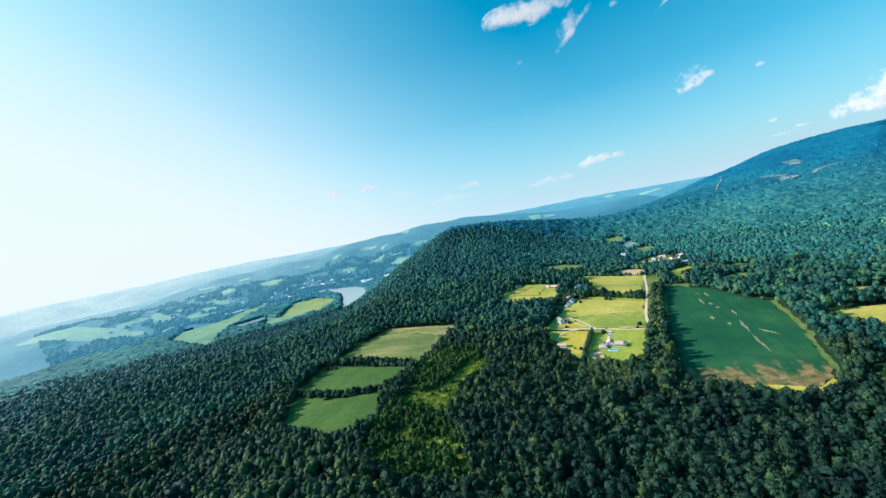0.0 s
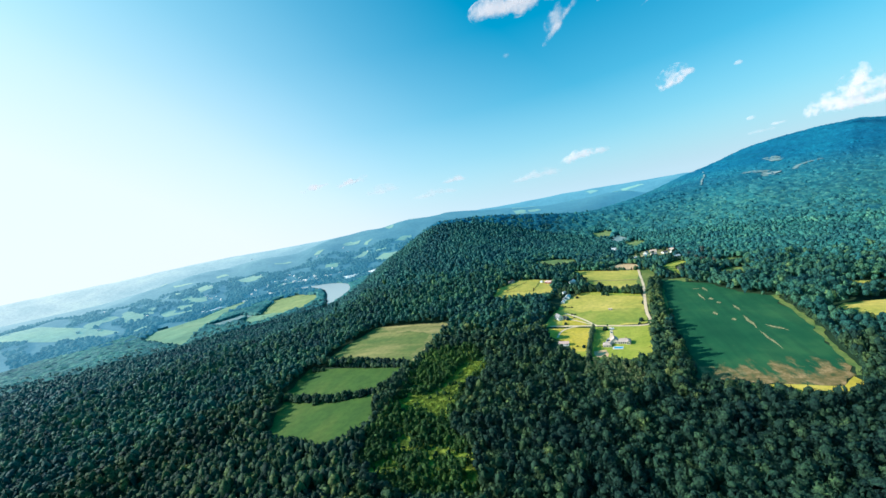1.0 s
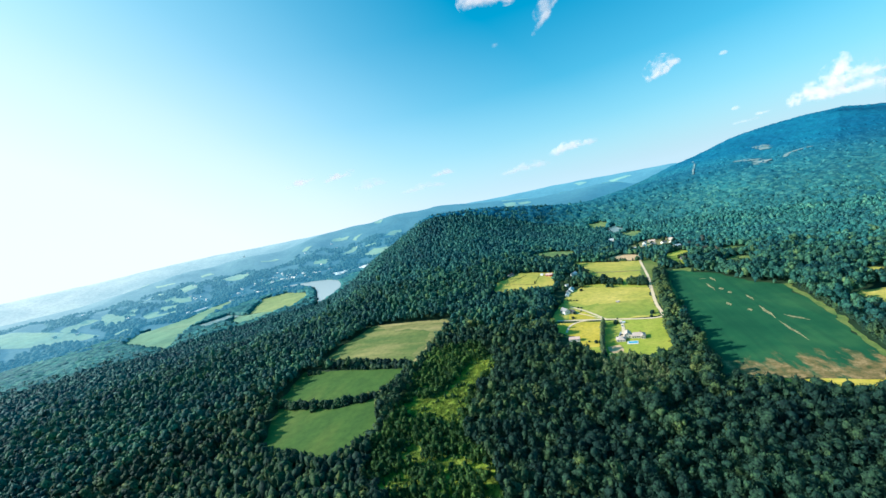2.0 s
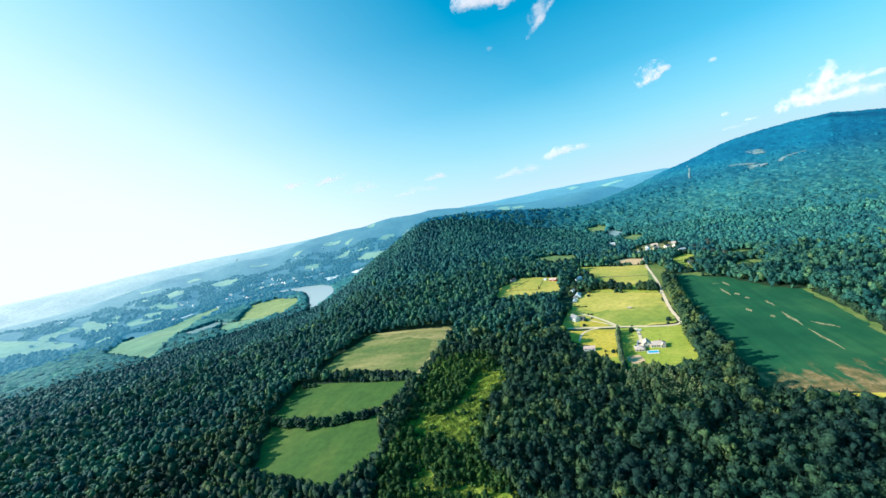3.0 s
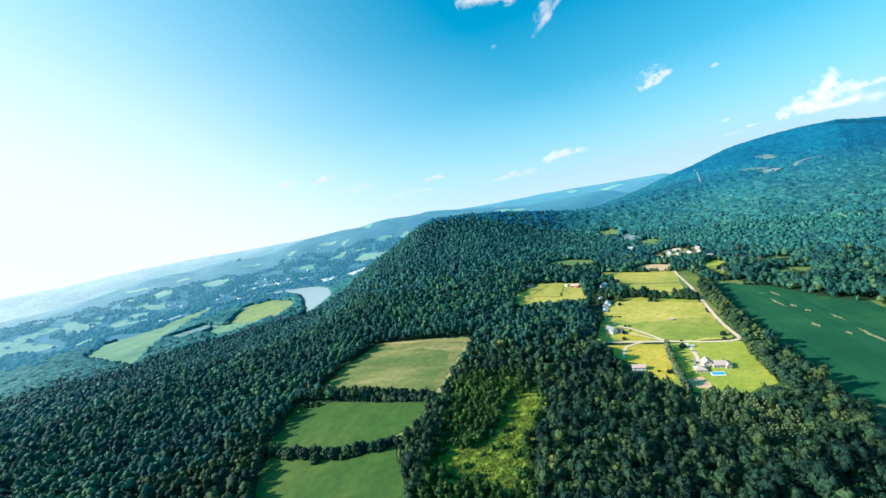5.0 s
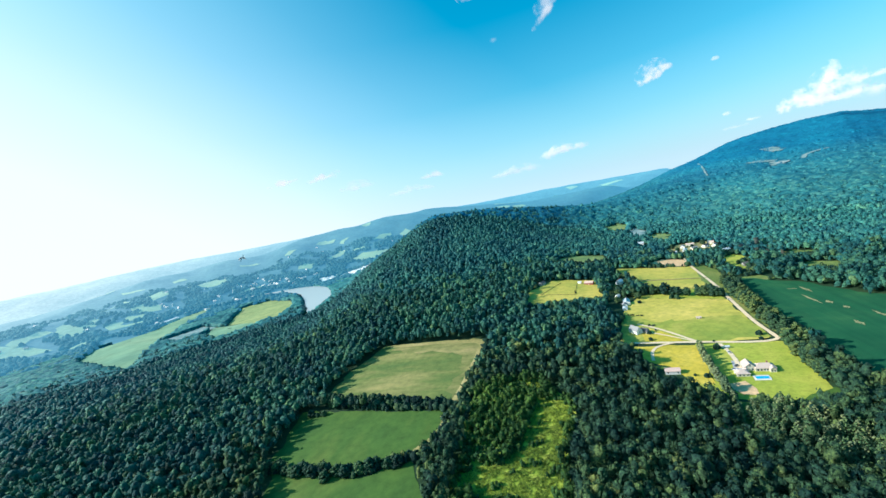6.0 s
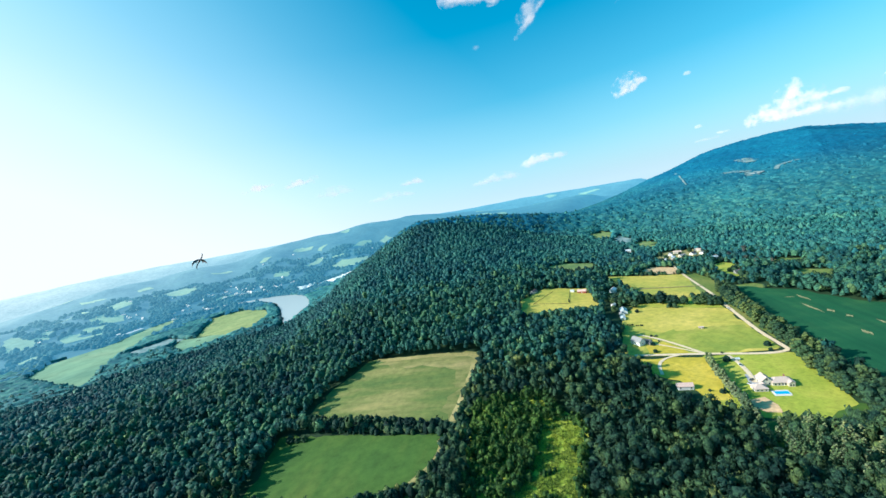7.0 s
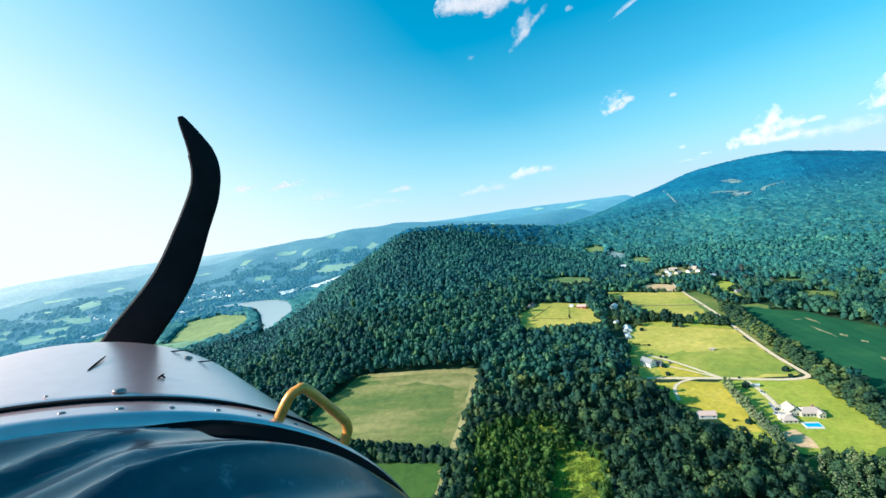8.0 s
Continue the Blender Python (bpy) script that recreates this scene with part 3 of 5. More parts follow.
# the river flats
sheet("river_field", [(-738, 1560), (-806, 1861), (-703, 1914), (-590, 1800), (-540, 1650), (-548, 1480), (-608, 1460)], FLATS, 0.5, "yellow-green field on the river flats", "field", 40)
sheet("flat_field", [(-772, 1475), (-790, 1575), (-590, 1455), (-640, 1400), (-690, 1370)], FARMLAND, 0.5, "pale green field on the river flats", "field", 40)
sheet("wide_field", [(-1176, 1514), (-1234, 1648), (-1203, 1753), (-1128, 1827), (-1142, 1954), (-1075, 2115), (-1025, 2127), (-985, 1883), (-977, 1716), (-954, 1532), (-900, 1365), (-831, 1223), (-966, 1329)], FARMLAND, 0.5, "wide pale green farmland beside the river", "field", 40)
RF2 = np.random.RandomState(15)
for spot in ([(-279, 2916), (-238, 2998), (-154, 3043), (-148, 2983), (-220, 2932)], [(-713, 3110), (-665, 3212), (-569, 3149), (-585, 3091), (-671, 3100)],
             [(-419, 2614), (-345, 2670), (-193, 2540), (-158, 2475), (-264, 2474), (-337, 2508)], [(-1317, 2495), (-1308, 2675), (-1162, 2590), (-1127, 2526), (-1209, 2461)],
             [(-1496, 2391), (-1478, 2481), (-1453, 2517), (-1363, 2367), (-1404, 2300)], [(-1472, 2048), (-1461, 2087), (-1407, 2080), (-1383, 2029), (-1413, 1994)],
             [(-1653, 2022), (-1679, 2103), (-1558, 2053), (-1523, 2003), (-1548, 1959), (-1587, 1951)], [(-1464, 2218), (-1435, 2280), (-1394, 2220), (-1430, 2182)],
             [(-1443, 1816), (-1442, 1872), (-1386, 1869), (-1333, 1802), (-1378, 1782)], [(749, 4157), (861, 4115), (817, 3895), (738, 3983)]):
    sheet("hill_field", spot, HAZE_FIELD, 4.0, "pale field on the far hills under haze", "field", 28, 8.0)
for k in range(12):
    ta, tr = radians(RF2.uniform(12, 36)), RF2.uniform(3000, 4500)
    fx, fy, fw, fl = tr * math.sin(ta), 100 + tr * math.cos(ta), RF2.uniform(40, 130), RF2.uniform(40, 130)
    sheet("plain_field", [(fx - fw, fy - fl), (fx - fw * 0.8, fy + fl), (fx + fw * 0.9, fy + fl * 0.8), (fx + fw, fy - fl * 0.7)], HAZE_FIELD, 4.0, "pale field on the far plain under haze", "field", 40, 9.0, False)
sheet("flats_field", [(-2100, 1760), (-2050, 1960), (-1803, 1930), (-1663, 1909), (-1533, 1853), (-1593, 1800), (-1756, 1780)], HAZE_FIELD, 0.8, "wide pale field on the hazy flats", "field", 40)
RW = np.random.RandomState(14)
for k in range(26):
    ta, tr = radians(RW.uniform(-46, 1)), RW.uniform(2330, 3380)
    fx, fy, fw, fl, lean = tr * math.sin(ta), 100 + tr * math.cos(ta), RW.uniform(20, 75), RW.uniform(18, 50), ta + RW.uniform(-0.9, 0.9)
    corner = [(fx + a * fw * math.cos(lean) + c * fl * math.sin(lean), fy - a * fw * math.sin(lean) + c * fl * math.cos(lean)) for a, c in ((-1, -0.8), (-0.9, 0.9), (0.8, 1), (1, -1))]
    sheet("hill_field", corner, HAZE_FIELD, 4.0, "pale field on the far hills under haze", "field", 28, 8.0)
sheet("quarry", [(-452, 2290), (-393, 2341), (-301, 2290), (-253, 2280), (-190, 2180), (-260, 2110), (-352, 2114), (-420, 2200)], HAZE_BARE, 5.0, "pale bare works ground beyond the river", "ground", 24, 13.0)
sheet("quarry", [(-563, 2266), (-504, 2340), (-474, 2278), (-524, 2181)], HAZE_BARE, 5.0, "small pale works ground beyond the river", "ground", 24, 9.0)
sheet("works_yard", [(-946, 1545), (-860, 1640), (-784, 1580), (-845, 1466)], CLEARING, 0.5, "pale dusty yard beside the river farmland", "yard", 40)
RIVER = [(-1000, 2215), (-860, 2190), (-756, 2152), (-656, 2118), (-560, 2056), (-470, 1950), (-385, 1760), (-350, 1570), (-390, 1420), (-420, 1380), (-448, 1467), (-505, 1690), (-560, 1860), (-640, 1995), (-740, 2098), (-860, 2150), (-1000, 2180)]
OPEN.append([(x - 32 * (y < 1800) * (x > -430), y) for x, y in RIVER])
water = mesh_object("river", [(x, y, -25.5) for x, y in RIVER], [list(range(len(RIVER)))[::-1]], WATER)
tagged(water, "calm pale river reflecting the sky below the knob", "river", "", "structure")


# yards around the buildings, where no wood grows
def yard(x, y, r):
    OPEN.append([(x + r * math.sin(a * 0.7854), y + r * math.cos(a * 0.7854)) for a in range(8)])


for yx, yy, yr in ((258, 818, 18), (219, 760, 16), (212, 728, 31), (196, 707, 24), (162, 630, 20), (145, 888, 16), (214, 853, 18), (131, 533, 19),
                   (492, 1092, 14), (545, 898, 16), (473, 783, 12), (180, 478, 14), (142, 464, 11)):
    yard(yx, yy, yr)
sheet("garage_apron", [(192, 527), (197, 519), (189, 506), (178, 509)], PAVING, 0.5, "grey paved forecourt of the large house", "paving", 14, 0.2)
sheet("pool_deck", [(184, 497), (195, 491.5), (190, 483.5), (179, 489)], PALE_STONE, 0.45, "pale stone terrace around the swimming pool", "terrace", 14, 0)
sheet("dug_earth", [(157, 494), (172, 492), (163, 470), (154, 476)], EARTH, 0.45, "patch of bare orange earth below the garage", "ground", 14)
sheet("field_verge", [(452, 556), (459, 556), (410, 458), (331, 334), (324, 338), (404, 461)], VERGE, 0.35, "strip of rough grass along the bean field", "field")
sheet("end_verge", [(244, 360), (268, 346), (300, 327), (320, 337), (317, 322), (295, 311), (263, 331), (240, 351)], STRAW, 0.7, "strip of yellow grass at the field's end", "field", 14, 0.6)
sheet("lane_field", [(469, 842), (490, 850), (475, 790), (447, 742), (440, 760), (455, 800)], LAWN, 0.35, "green strip of grass beside the lane", "field")
sheet("hamlet_field", [(486, 852), (532, 866), (518, 818), (478, 812)], LAWN, 0.35, "small sunlit clearing by the hamlet", "field", 14, 3.0)
sheet("rough_strip", [(415, 735), (440, 728), (438, 700), (402, 700)], VERGE, 0.35, "rough light green grass behind the bean field", "field", 14, 3.0)
sheet("rough_strip", [(498, 720), (545, 740), (560, 700), (520, 680)], VERGE, 0.35, "rough light green grass among scattered trees", "field", 14, 3.0)
sheet("rough_strip", [(560, 800), (600, 815), (612, 778), (575, 765)], VERGE, 0.35, "rough light green grass among scattered trees", "field", 14, 3.0)
sheet("tree_row_grass", [(236, 748), (323, 668), (344, 724), (281, 750)], LAWN, 0.28, "grass under the tree row between meadow and pasture", "field", 14, 1.0)
sheet("lane_margin", [(346, 726), (361, 720), (413, 828), (440, 876), (432, 884), (421, 845)], VERGE, 0.3, "rough grass between pasture and lane", "field", 14, 1.0)
sheet("lane_verge", [(267, 538), (276, 522), (300, 556), (350, 640), (404, 738), (428, 800), (440, 860), (416, 832), (364, 727), (328, 663), (291, 596)], LANE_GRASS, 0.25,
      "rough grass under the belt of trees by the lane", "field", 14, 1.0)
# tree shade on the next two sheets is painted with the dark pasture colour
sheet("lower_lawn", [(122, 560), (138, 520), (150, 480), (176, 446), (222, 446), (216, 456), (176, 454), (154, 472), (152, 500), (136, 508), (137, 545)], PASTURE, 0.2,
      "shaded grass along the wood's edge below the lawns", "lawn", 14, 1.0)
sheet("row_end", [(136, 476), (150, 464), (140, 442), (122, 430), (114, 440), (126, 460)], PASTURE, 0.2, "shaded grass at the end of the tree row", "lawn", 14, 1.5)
sheet("row_strip", [(193, 574), (199, 574), (154, 466), (140, 478), (136, 508), (152, 503)], LAWN, 0.22, "strip of mown grass under the drive's row of trees", "lawn", 14, 0.3)
# ------------------------------------------------------------ woods
def ico(sub):
    bm = bmesh.new()
    bmesh.ops.create_icosphere(bm, subdivisions=sub, radius=1.0)
    v = np.array([tuple(q.co) for q in bm.verts])
    f = np.array([[q.index for q in g.verts] for g in bm.faces])
    bm.free()
    return v, f


ICO1, ICO2 = ico(1), ico(2)


def lump(rng, shape, centre, radius, rough):
    v, f = shape
    k = 1 + rng.normal(size=len(v)) * rough
    return v * k[:, None] * radius + centre, f


def join(pieces):
    verts, faces, n = [], [], 0
    for v, f in pieces:
        verts.append(v)
        faces.append(f + n)
        n += len(v)
    return np.concatenate(verts), np.concatenate(faces)


def leaf_shards(rng, count, rx, rz, cz, size):
    """Loose sprays of leaves on the outside of a crown: small tilted triangles."""
    d = rng.normal(size=(count, 3))
    d[:, 2] = np.abs(d[:, 2]) * 1.1 - 0.35
    d /= np.linalg.norm(d, axis=1)[:, None]
    at = d * np.array([rx, rx, rz]) * rng.uniform(0.86, 1.12, (count, 1)) + np.array([0, 0, cz])
    tri = at[:, None, :] + rng.normal(size=(count, 3, 3)) * size
    return tri.reshape(-1, 3), np.arange(count * 3).reshape(-1, 3)


def outer(lumps):
    """Joins lumps, given with their centre and radius, without the faces that lie inside another one or below."""
    kept = []
    for i, (v, f, c, r) in enumerate(lumps):
        mid = v[f].mean(1)
        ok = mid[:, 2] > c[2] - 0.62 * r[2]
        for j, (_, _, cj, rj) in enumerate(lumps):
            if j != i:
                ok &= np.linalg.norm((mid - cj) / rj, axis=1) > 0.97
        used, back_ = np.unique(f[ok], return_inverse=True)
        if ok.any():
            kept.append((v[used], back_.reshape(-1, 3)))
    return kept


def crown(rng, level):
    """A broad-leaved crown about 1 wide (radius) by level of detail; its foot is at z = 0."""
    tall = rng.uniform(0.9, 1.4)
    cz = 1.35
    if level == 3:
        v, f = lump(rng, ICO1, np.array([0, 0, 0.6]), np.array([1, 1, 1.05]), 0.24)
        return v, f[v[f][:, :, 2].mean(1) > 0.35]
    if level == 4:
        return leaf_shards(rng, 16, 1.0, 0.55, 0.35, 0.34)
    if level == 2:
        a = lump(rng, ICO1, np.array([0, 0, cz - 0.3]), np.array([0.95, 0.95, tall]) * rng.uniform(0.85, 1.1), 0.26)
        a = (a[0], a[1][a[0][a[1]][:, :, 2].mean(1) > 0.72])
        return join([a, leaf_shards(rng, 9, 0.95, tall, cz - 0.3, 0.22)])
    lumps = []
    c, r = np.array([0, 0, cz]), np.array([0.72, 0.72, tall * 0.92])
    lumps.append((*lump(rng, ICO1, c, r, 0.2), c, r))
    for k in range(2 if level == 1 else 4):
        a = k * 2.4 + rng.uniform(-0.4, 0.4)
        h = rng.uniform(-0.4, 0.95)
        w = 0.64 * math.sqrt(max(0.1, 1 - (h * 0.8) ** 2)) * rng.uniform(0.8, 1.15)
        c = np.array([w * math.cos(a), w * math.sin(a), cz + h * tall * 0.8])
        r = np.array([1, 1, 0.95]) * rng.uniform(0.3, 0.5) * (1.25 if level == 1 else 1.0)
        lumps.append((*lump(rng, ICO1, c, r, 0.26), c, r))
    parts = outer(lumps)
    parts.append(leaf_shards(rng, 24 if level == 1 else 120, 0.93, tall, cz, 0.14 if level == 1 else 0.085))
    return join(parts)


RNG = np.random.RandomState(11)
CROWNS = {k: [crown(RNG, k) for _ in range(n)] for k, n in ((0, 14), (1, 14), (2, 12), (3, 10), (4, 10))}


def scatter(box, gap, seed, jitter=0.42):
    """Uneven points about one gap apart."""
    rng = np.random.RandomState(seed)
    gx, gy = np.meshgrid(np.arange(box[0], box[1], gap), np.arange(box[2], box[3], gap * 0.87))
    gx = gx + (np.arange(gx.shape[0]) % 2)[:, None] * gap / 2
    x = gx.ravel() + rng.uniform(-jitter, jitter, gx.size) * gap
    y = gy.ravel() + rng.uniform(-jitter, jitter, gx.size) * gap
    return x, y


def closed(x, y, high=14.0, reaches=(0.0, 0.5, 1.0)):
    """True where trees of that height leave fields, lanes and water open to the valley's south-west."""
    ok = np.ones(len(x), bool)
    dx, dy = x + 60, y - 120
    d = np.hypot(dx, dy)
    for back_off in reaches:
        reach = np.minimum(d / 200 * high * 0.85, 30) * back_off
        sx, sy = x + dx / d * reach, y + dy / d * reach
        for p in OPEN:
            px, py = np.array(p).T
            near = (sx > px.min() - 1) & (sx < px.max() + 1) & (sy > py.min() - 1) & (sy < py.max() + 1) & ok
            if near.any():
                idx = np.where(near)[0]
                ok[idx[inside(p, sx[idx], sy[idx])]] = False
    return ok


def woods(name, x, y, level, radius, mat, label, seed, sink=0.0, tall=1.0, category="woodland", bright=(0.0, 1.0)):
    """One stand of trees, joined."""
    rng = np.random.RandomState(seed)
    z = land(x, y)
    r = radius * (0.58 + 0.9 * rng.beta(1.6, 2.2, len(x)))
    h = r ** 0.6 * radius ** 0.4 * rng.uniform(0.72, 1.34, len(x)) * tall
    kind = rng.randint(0, len(CROWNS[level]), len(x))
    turn = rng.uniform(0, 2 * math.pi, len(x))
    tint = np.clip(rng.normal(0.42, 0.21, len(x)) + 0.11 * waves(x, y, 120, seed + 300) + 0.09 * waves(x, y, 34, seed + 301), 0, 1) * (bright[1] - bright[0]) + bright[0]
    lift = (2.2 - sink) * (level < 2) * h * 0.36 - sink * h
    V, F, T, n = [], [], [], 0
    for k, (cv, cf) in enumerate(CROWNS[level]):
        i = np.where(kind == k)[0]
        if not len(i):
            continue
        c, s = np.cos(turn[i])[:, None], np.sin(turn[i])[:, None]
        vx = (cv[:, 0] * c - cv[:, 1] * s) * r[i][:, None] + x[i][:, None]
        vy = (cv[:, 0] * s + cv[:, 1] * c) * r[i][:, None] + y[i][:, None]
        vz = cv[:, 2] * h[i][:, None] + (z[i] + lift[i])[:, None]
        V.append(np.stack([vx, vy, vz], 2).reshape(-1, 3))
        F.append((cf[None] + (np.arange(len(i)) * len(cv))[:, None, None]).reshape(-1, 3) + n)
        T.append(np.repeat(tint[i], len(cv)))
        n += len(i) * len(cv)
    V, F, T = np.concatenate(V), np.concatenate(F), np.concatenate(T)
    me = bpy.data.meshes.new(name)
    me.vertices.add(len(V))
    me.vertices.foreach_set("co", V.astype(np.float32).ravel())
    me.loops.add(F.size)
    me.loops.foreach_set("vertex_index", F.astype(np.int32).ravel())
    me.polygons.add(len(F))
    me.polygons.foreach_set("loop_start", np.arange(0, F.size, 3, dtype=np.int32))
    me.polygons.foreach_set("loop_total", np.full(len(F), 3, np.int32))
    me.polygons.foreach_set("use_smooth", np.ones(len(F), bool))
    me.update(calc_edges=True)
    me.attributes.new("tint", "FLOAT", "POINT").data.foreach_set("value", T.astype(np.float32))
    me.materials.append(mat)
    return tagged(new(name, me), label, category, "", "stuff")


def range_of(x, y):
    """Distance from the middle of the flight, on the plan."""
    return np.hypot(x + 60, y - 150)


def in_view(x, y):
    """The sector of land ahead of the flight."""
    a = np.degrees(np.arctan2(x + 30, y + 90))
    return (a > -56) & (a < 70)


# near wood, tree by tree
x, y = scatter((-420, 620, 90, 700), 6.2, 21)
d = range_of(x, y)
k = closed(x, y) & in_view(x, y) & (d + np.random.RandomState(64).normal(size=len(x)) * 16 < 400)
seen = x > -125
pick = np.random.RandomState(63)
u, v = (x - 148) / 30 + (y - 422) / 80, (y - 422) / 46 - (x - 148) / 60
k &= ~((np.abs(u) < 0.9) & (np.abs(v) < 0.95) & (pick.uniform(size=len(x)) < 0.85))
# this stand takes a lower tint range, so its crowns come out darker
low_tint = (y + 0.25 * x + pick.normal(size=len(x)) * 14 < 375) & (x > 40)
woods("creek_woods", x[k & seen & low_tint], y[k & seen & low_tint], 0, 4.3, LEAF, "dense dark green wood of low toned crowns", 13, 0.0, 1.15, "woodland", (0.02, 0.64))
seen &= ~low_tint
woods("near_woods", x[k & seen], y[k & seen], 0, 4.1, LEAF, "dense dark green broad-leaved wood with uneven sunlit crowns", 3, 0.0, 1.12, "woodland", (0.02, 0.92))
woods("river_slope_woods", x[k & (x <= -125)], y[k & (x <= -125)], 2, 3.9, LEAF, "dense dark green wood on the slope below the flight", 8, -0.4, 1.14)
blur = np.random.RandomState(61)
x, y = scatter((-900, 1100, 150, 1250), 7.3, 22)
d = range_of(x, y)
k = closed(x, y) & in_view(x, y) & (d + np.random.RandomState(65).normal(size=len(x)) * 16 >= 398) & (d + blur.normal(size=len(x)) * 90 < 760)
rust = ((x - 575) / 62) ** 2 + ((y - 838) / 68) ** 2 + 0.3 * waves(x, y, 30, 71) < 1
woods("rusty_woods", x[k & rust], y[k & rust], 1, 4.5, LEAF_RUST, "reddish brown tinged trees at the valley's edge", 44, 0.0, 1.0, "woodland")
k &= ~rust
thin_out = (x > 400) & (x < 760) & (y > 640) & (y < 1000) & (y < 0.9 * x + 520)
k &= ~(thin_out & (waves(x, y, 60, 72) > 0.75))
close_ = d + np.random.RandomState(66).normal(size=len(x)) * 26 < 500
woods("valley_edge_woods", x[k & close_], y[k & close_], 1, 4.5, LEAF, "dark green broad-leaved wood beside the farm fields", 9, 0.0, 1.05, "woodland", (0.04, 0.92))
k &= ~close_
woods("valley_woods", x[k], y[k], 1, 4.7, LEAF_MID_HAZE, "dense broad-leaved woodland between the fields", 4, 0.0, 1.02, "woodland")
x, y = scatter((-1500, 1900, 200, 1750), 8.1, 23)
d = range_of(x, y)
shift = blur.normal(size=len(x))
behind = (x > -330) & (x < 430) & (y > 1640)
k = closed(x, y) & in_view(x, y) & (d + shift * 90 >= 740) & (d + shift * 80 < 1440) & ~behind
low_ = (d + shift * 60 < 930) & (land(x, y) < 45)
woods("lower_slope_woods", x[k & low_], y[k & low_], 2, 4.6, LEAF_MID_HAZE, "broad-leaved woodland over the valley floor and lower slopes", 45, 0.0, 1.0, "woodland")
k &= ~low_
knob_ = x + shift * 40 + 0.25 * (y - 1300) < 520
woods("knob_woods", x[k & knob_], y[k & knob_], 2, 4.6, LEAF_KNOB_HAZE, "unbroken dark blue-green woodland over the steep knob", 6)
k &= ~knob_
woods("hill_woods", x[k], y[k], 2, 4.6, LEAF_HILL_HAZE, "unbroken green woodland over the mountain's lower slopes", 5)

# the wood goes on under and behind the flight
x, y = scatter((-420, 520, -330, 430), 10.0, 28)
k = ((y < 92) | ~in_view(x, y)) & (np.hypot(x + 30, y - 90) < 400)
woods("south_woods", x[k], y[k], 2, 6.0, LEAF, "unbroken dark green wood below the flight", 19, 0.0, 1.0)


def leaf_roof():
    """The far woods: one closed, bumpy roof of crowns, open over the clearings."""
    cell = 9.0
    rng = np.random.RandomState(91)
    gx, gy = np.meshgrid(np.arange(-1750, 3350, cell), np.arange(150, 3350, cell))
    x = gx.ravel() + rng.uniform(-0.4, 0.4, gx.size) * cell
    y = gy.ravel() + rng.uniform(-0.4, 0.4, gx.size) * cell
    d = range_of(x, y)
    across = 0.8 * (x - 2540) + 0.6 * (y - 2160)
    ok = in_view(x, y) & (d > 1300) & ((d < 1960) | (mountain(x, y) > 30)) & (across < 260) & (land(x, y) > -40)
    good = np.where(ok)[0]
    ok[good] = closed(x[good], y[good], 14.0, (0.0,))
    z = land(x, y) + 9.0 + rng.normal(size=x.size) * (1.1 + 1.2 * smooth(2000, 1500, d)) + 1.5 * waves(x, y, 70, 92)
    ok = ok.reshape(gx.shape)
    idx = np.arange(gx.size).reshape(gx.shape)
    quad = ok[:-1, :-1] & ok[1:, :-1] & ok[1:, 1:] & ok[:-1, 1:]
    F = np.stack([idx[:-1, :-1][quad], idx[:-1, 1:][quad], idx[1:, 1:][quad], idx[1:, :-1][quad]], 1)
    used, back_ = np.unique(F, return_inverse=True)
    F = back_.reshape(F.shape)
    V = np.stack([x[used], y[used], z[used]], 1)
    # a skirt of leaves closes each edge towards the ground
    sides = np.concatenate([F[:, [k, (k + 1) % 4]] for k in range(4)])
    key = np.sort(sides, 1)
    _, first, count = np.unique(key, axis=0, return_index=True, return_counts=True)
    rim_edges = sides[first[count == 1]]
    rim_v, rim_i = np.unique(rim_edges, return_inverse=True)
    rim_i = rim_i.reshape(rim_edges.shape) + len(V)
    low_v = V[rim_v] - np.array([0, 0, 11.0])
    F = np.concatenate([F, np.stack([rim_edges[:, 1], rim_edges[:, 0], rim_i[:, 0], rim_i[:, 1]], 1)])
    V = np.concatenate([V, low_v])
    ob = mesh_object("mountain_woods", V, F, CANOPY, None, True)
    return tagged(ob, "far wooded mountain slopes under summer haze", "woodland", "", "stuff")


leaf_roof()
x, y = scatter((700, 2200, 700, 2250), 12.5, 46)
d = range_of(x, y)
k = in_view(x, y) & (d > 1400) & (d + np.random.RandomState(48).normal(size=len(x)) * 160 < 2330) & (mountain(x, y) > 14) & (0.8 * (x - 2540) + 0.6 * (y - 2160) < 60)
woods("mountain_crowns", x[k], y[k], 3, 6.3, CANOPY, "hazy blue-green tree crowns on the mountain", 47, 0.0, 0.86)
# woods and hedges of the far valley, between its fields
x, y = scatter((-2500, 200, 1500, 2950), 15.0, 36)
d = np.hypot(x, y - 100)
turn_ = np.degrees(np.arctan2(x, y - 100))
stand = waves(x, y, 300, 37) + 0.7 * waves(x, y, 110, 38)
k = (d > 1880) & (d < 2900) & (turn_ > -50) & (turn_ < -2) & (stand > -0.15) & (land(x, y) > -45)
k[k] = closed(x[k], y[k], 10.0, (0.0,))
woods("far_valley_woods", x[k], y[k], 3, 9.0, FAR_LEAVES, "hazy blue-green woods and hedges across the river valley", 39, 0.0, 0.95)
# bushes over the rough meadow, round a strip of tall grass
SCRUB = OPEN[9]
SOUTH = [(-120, 394), (-85, 397), (-45, 370), (-30, 347), (-5, 325), (-5, 303), (-50, 312), (-85, 328), (-110, 360)]
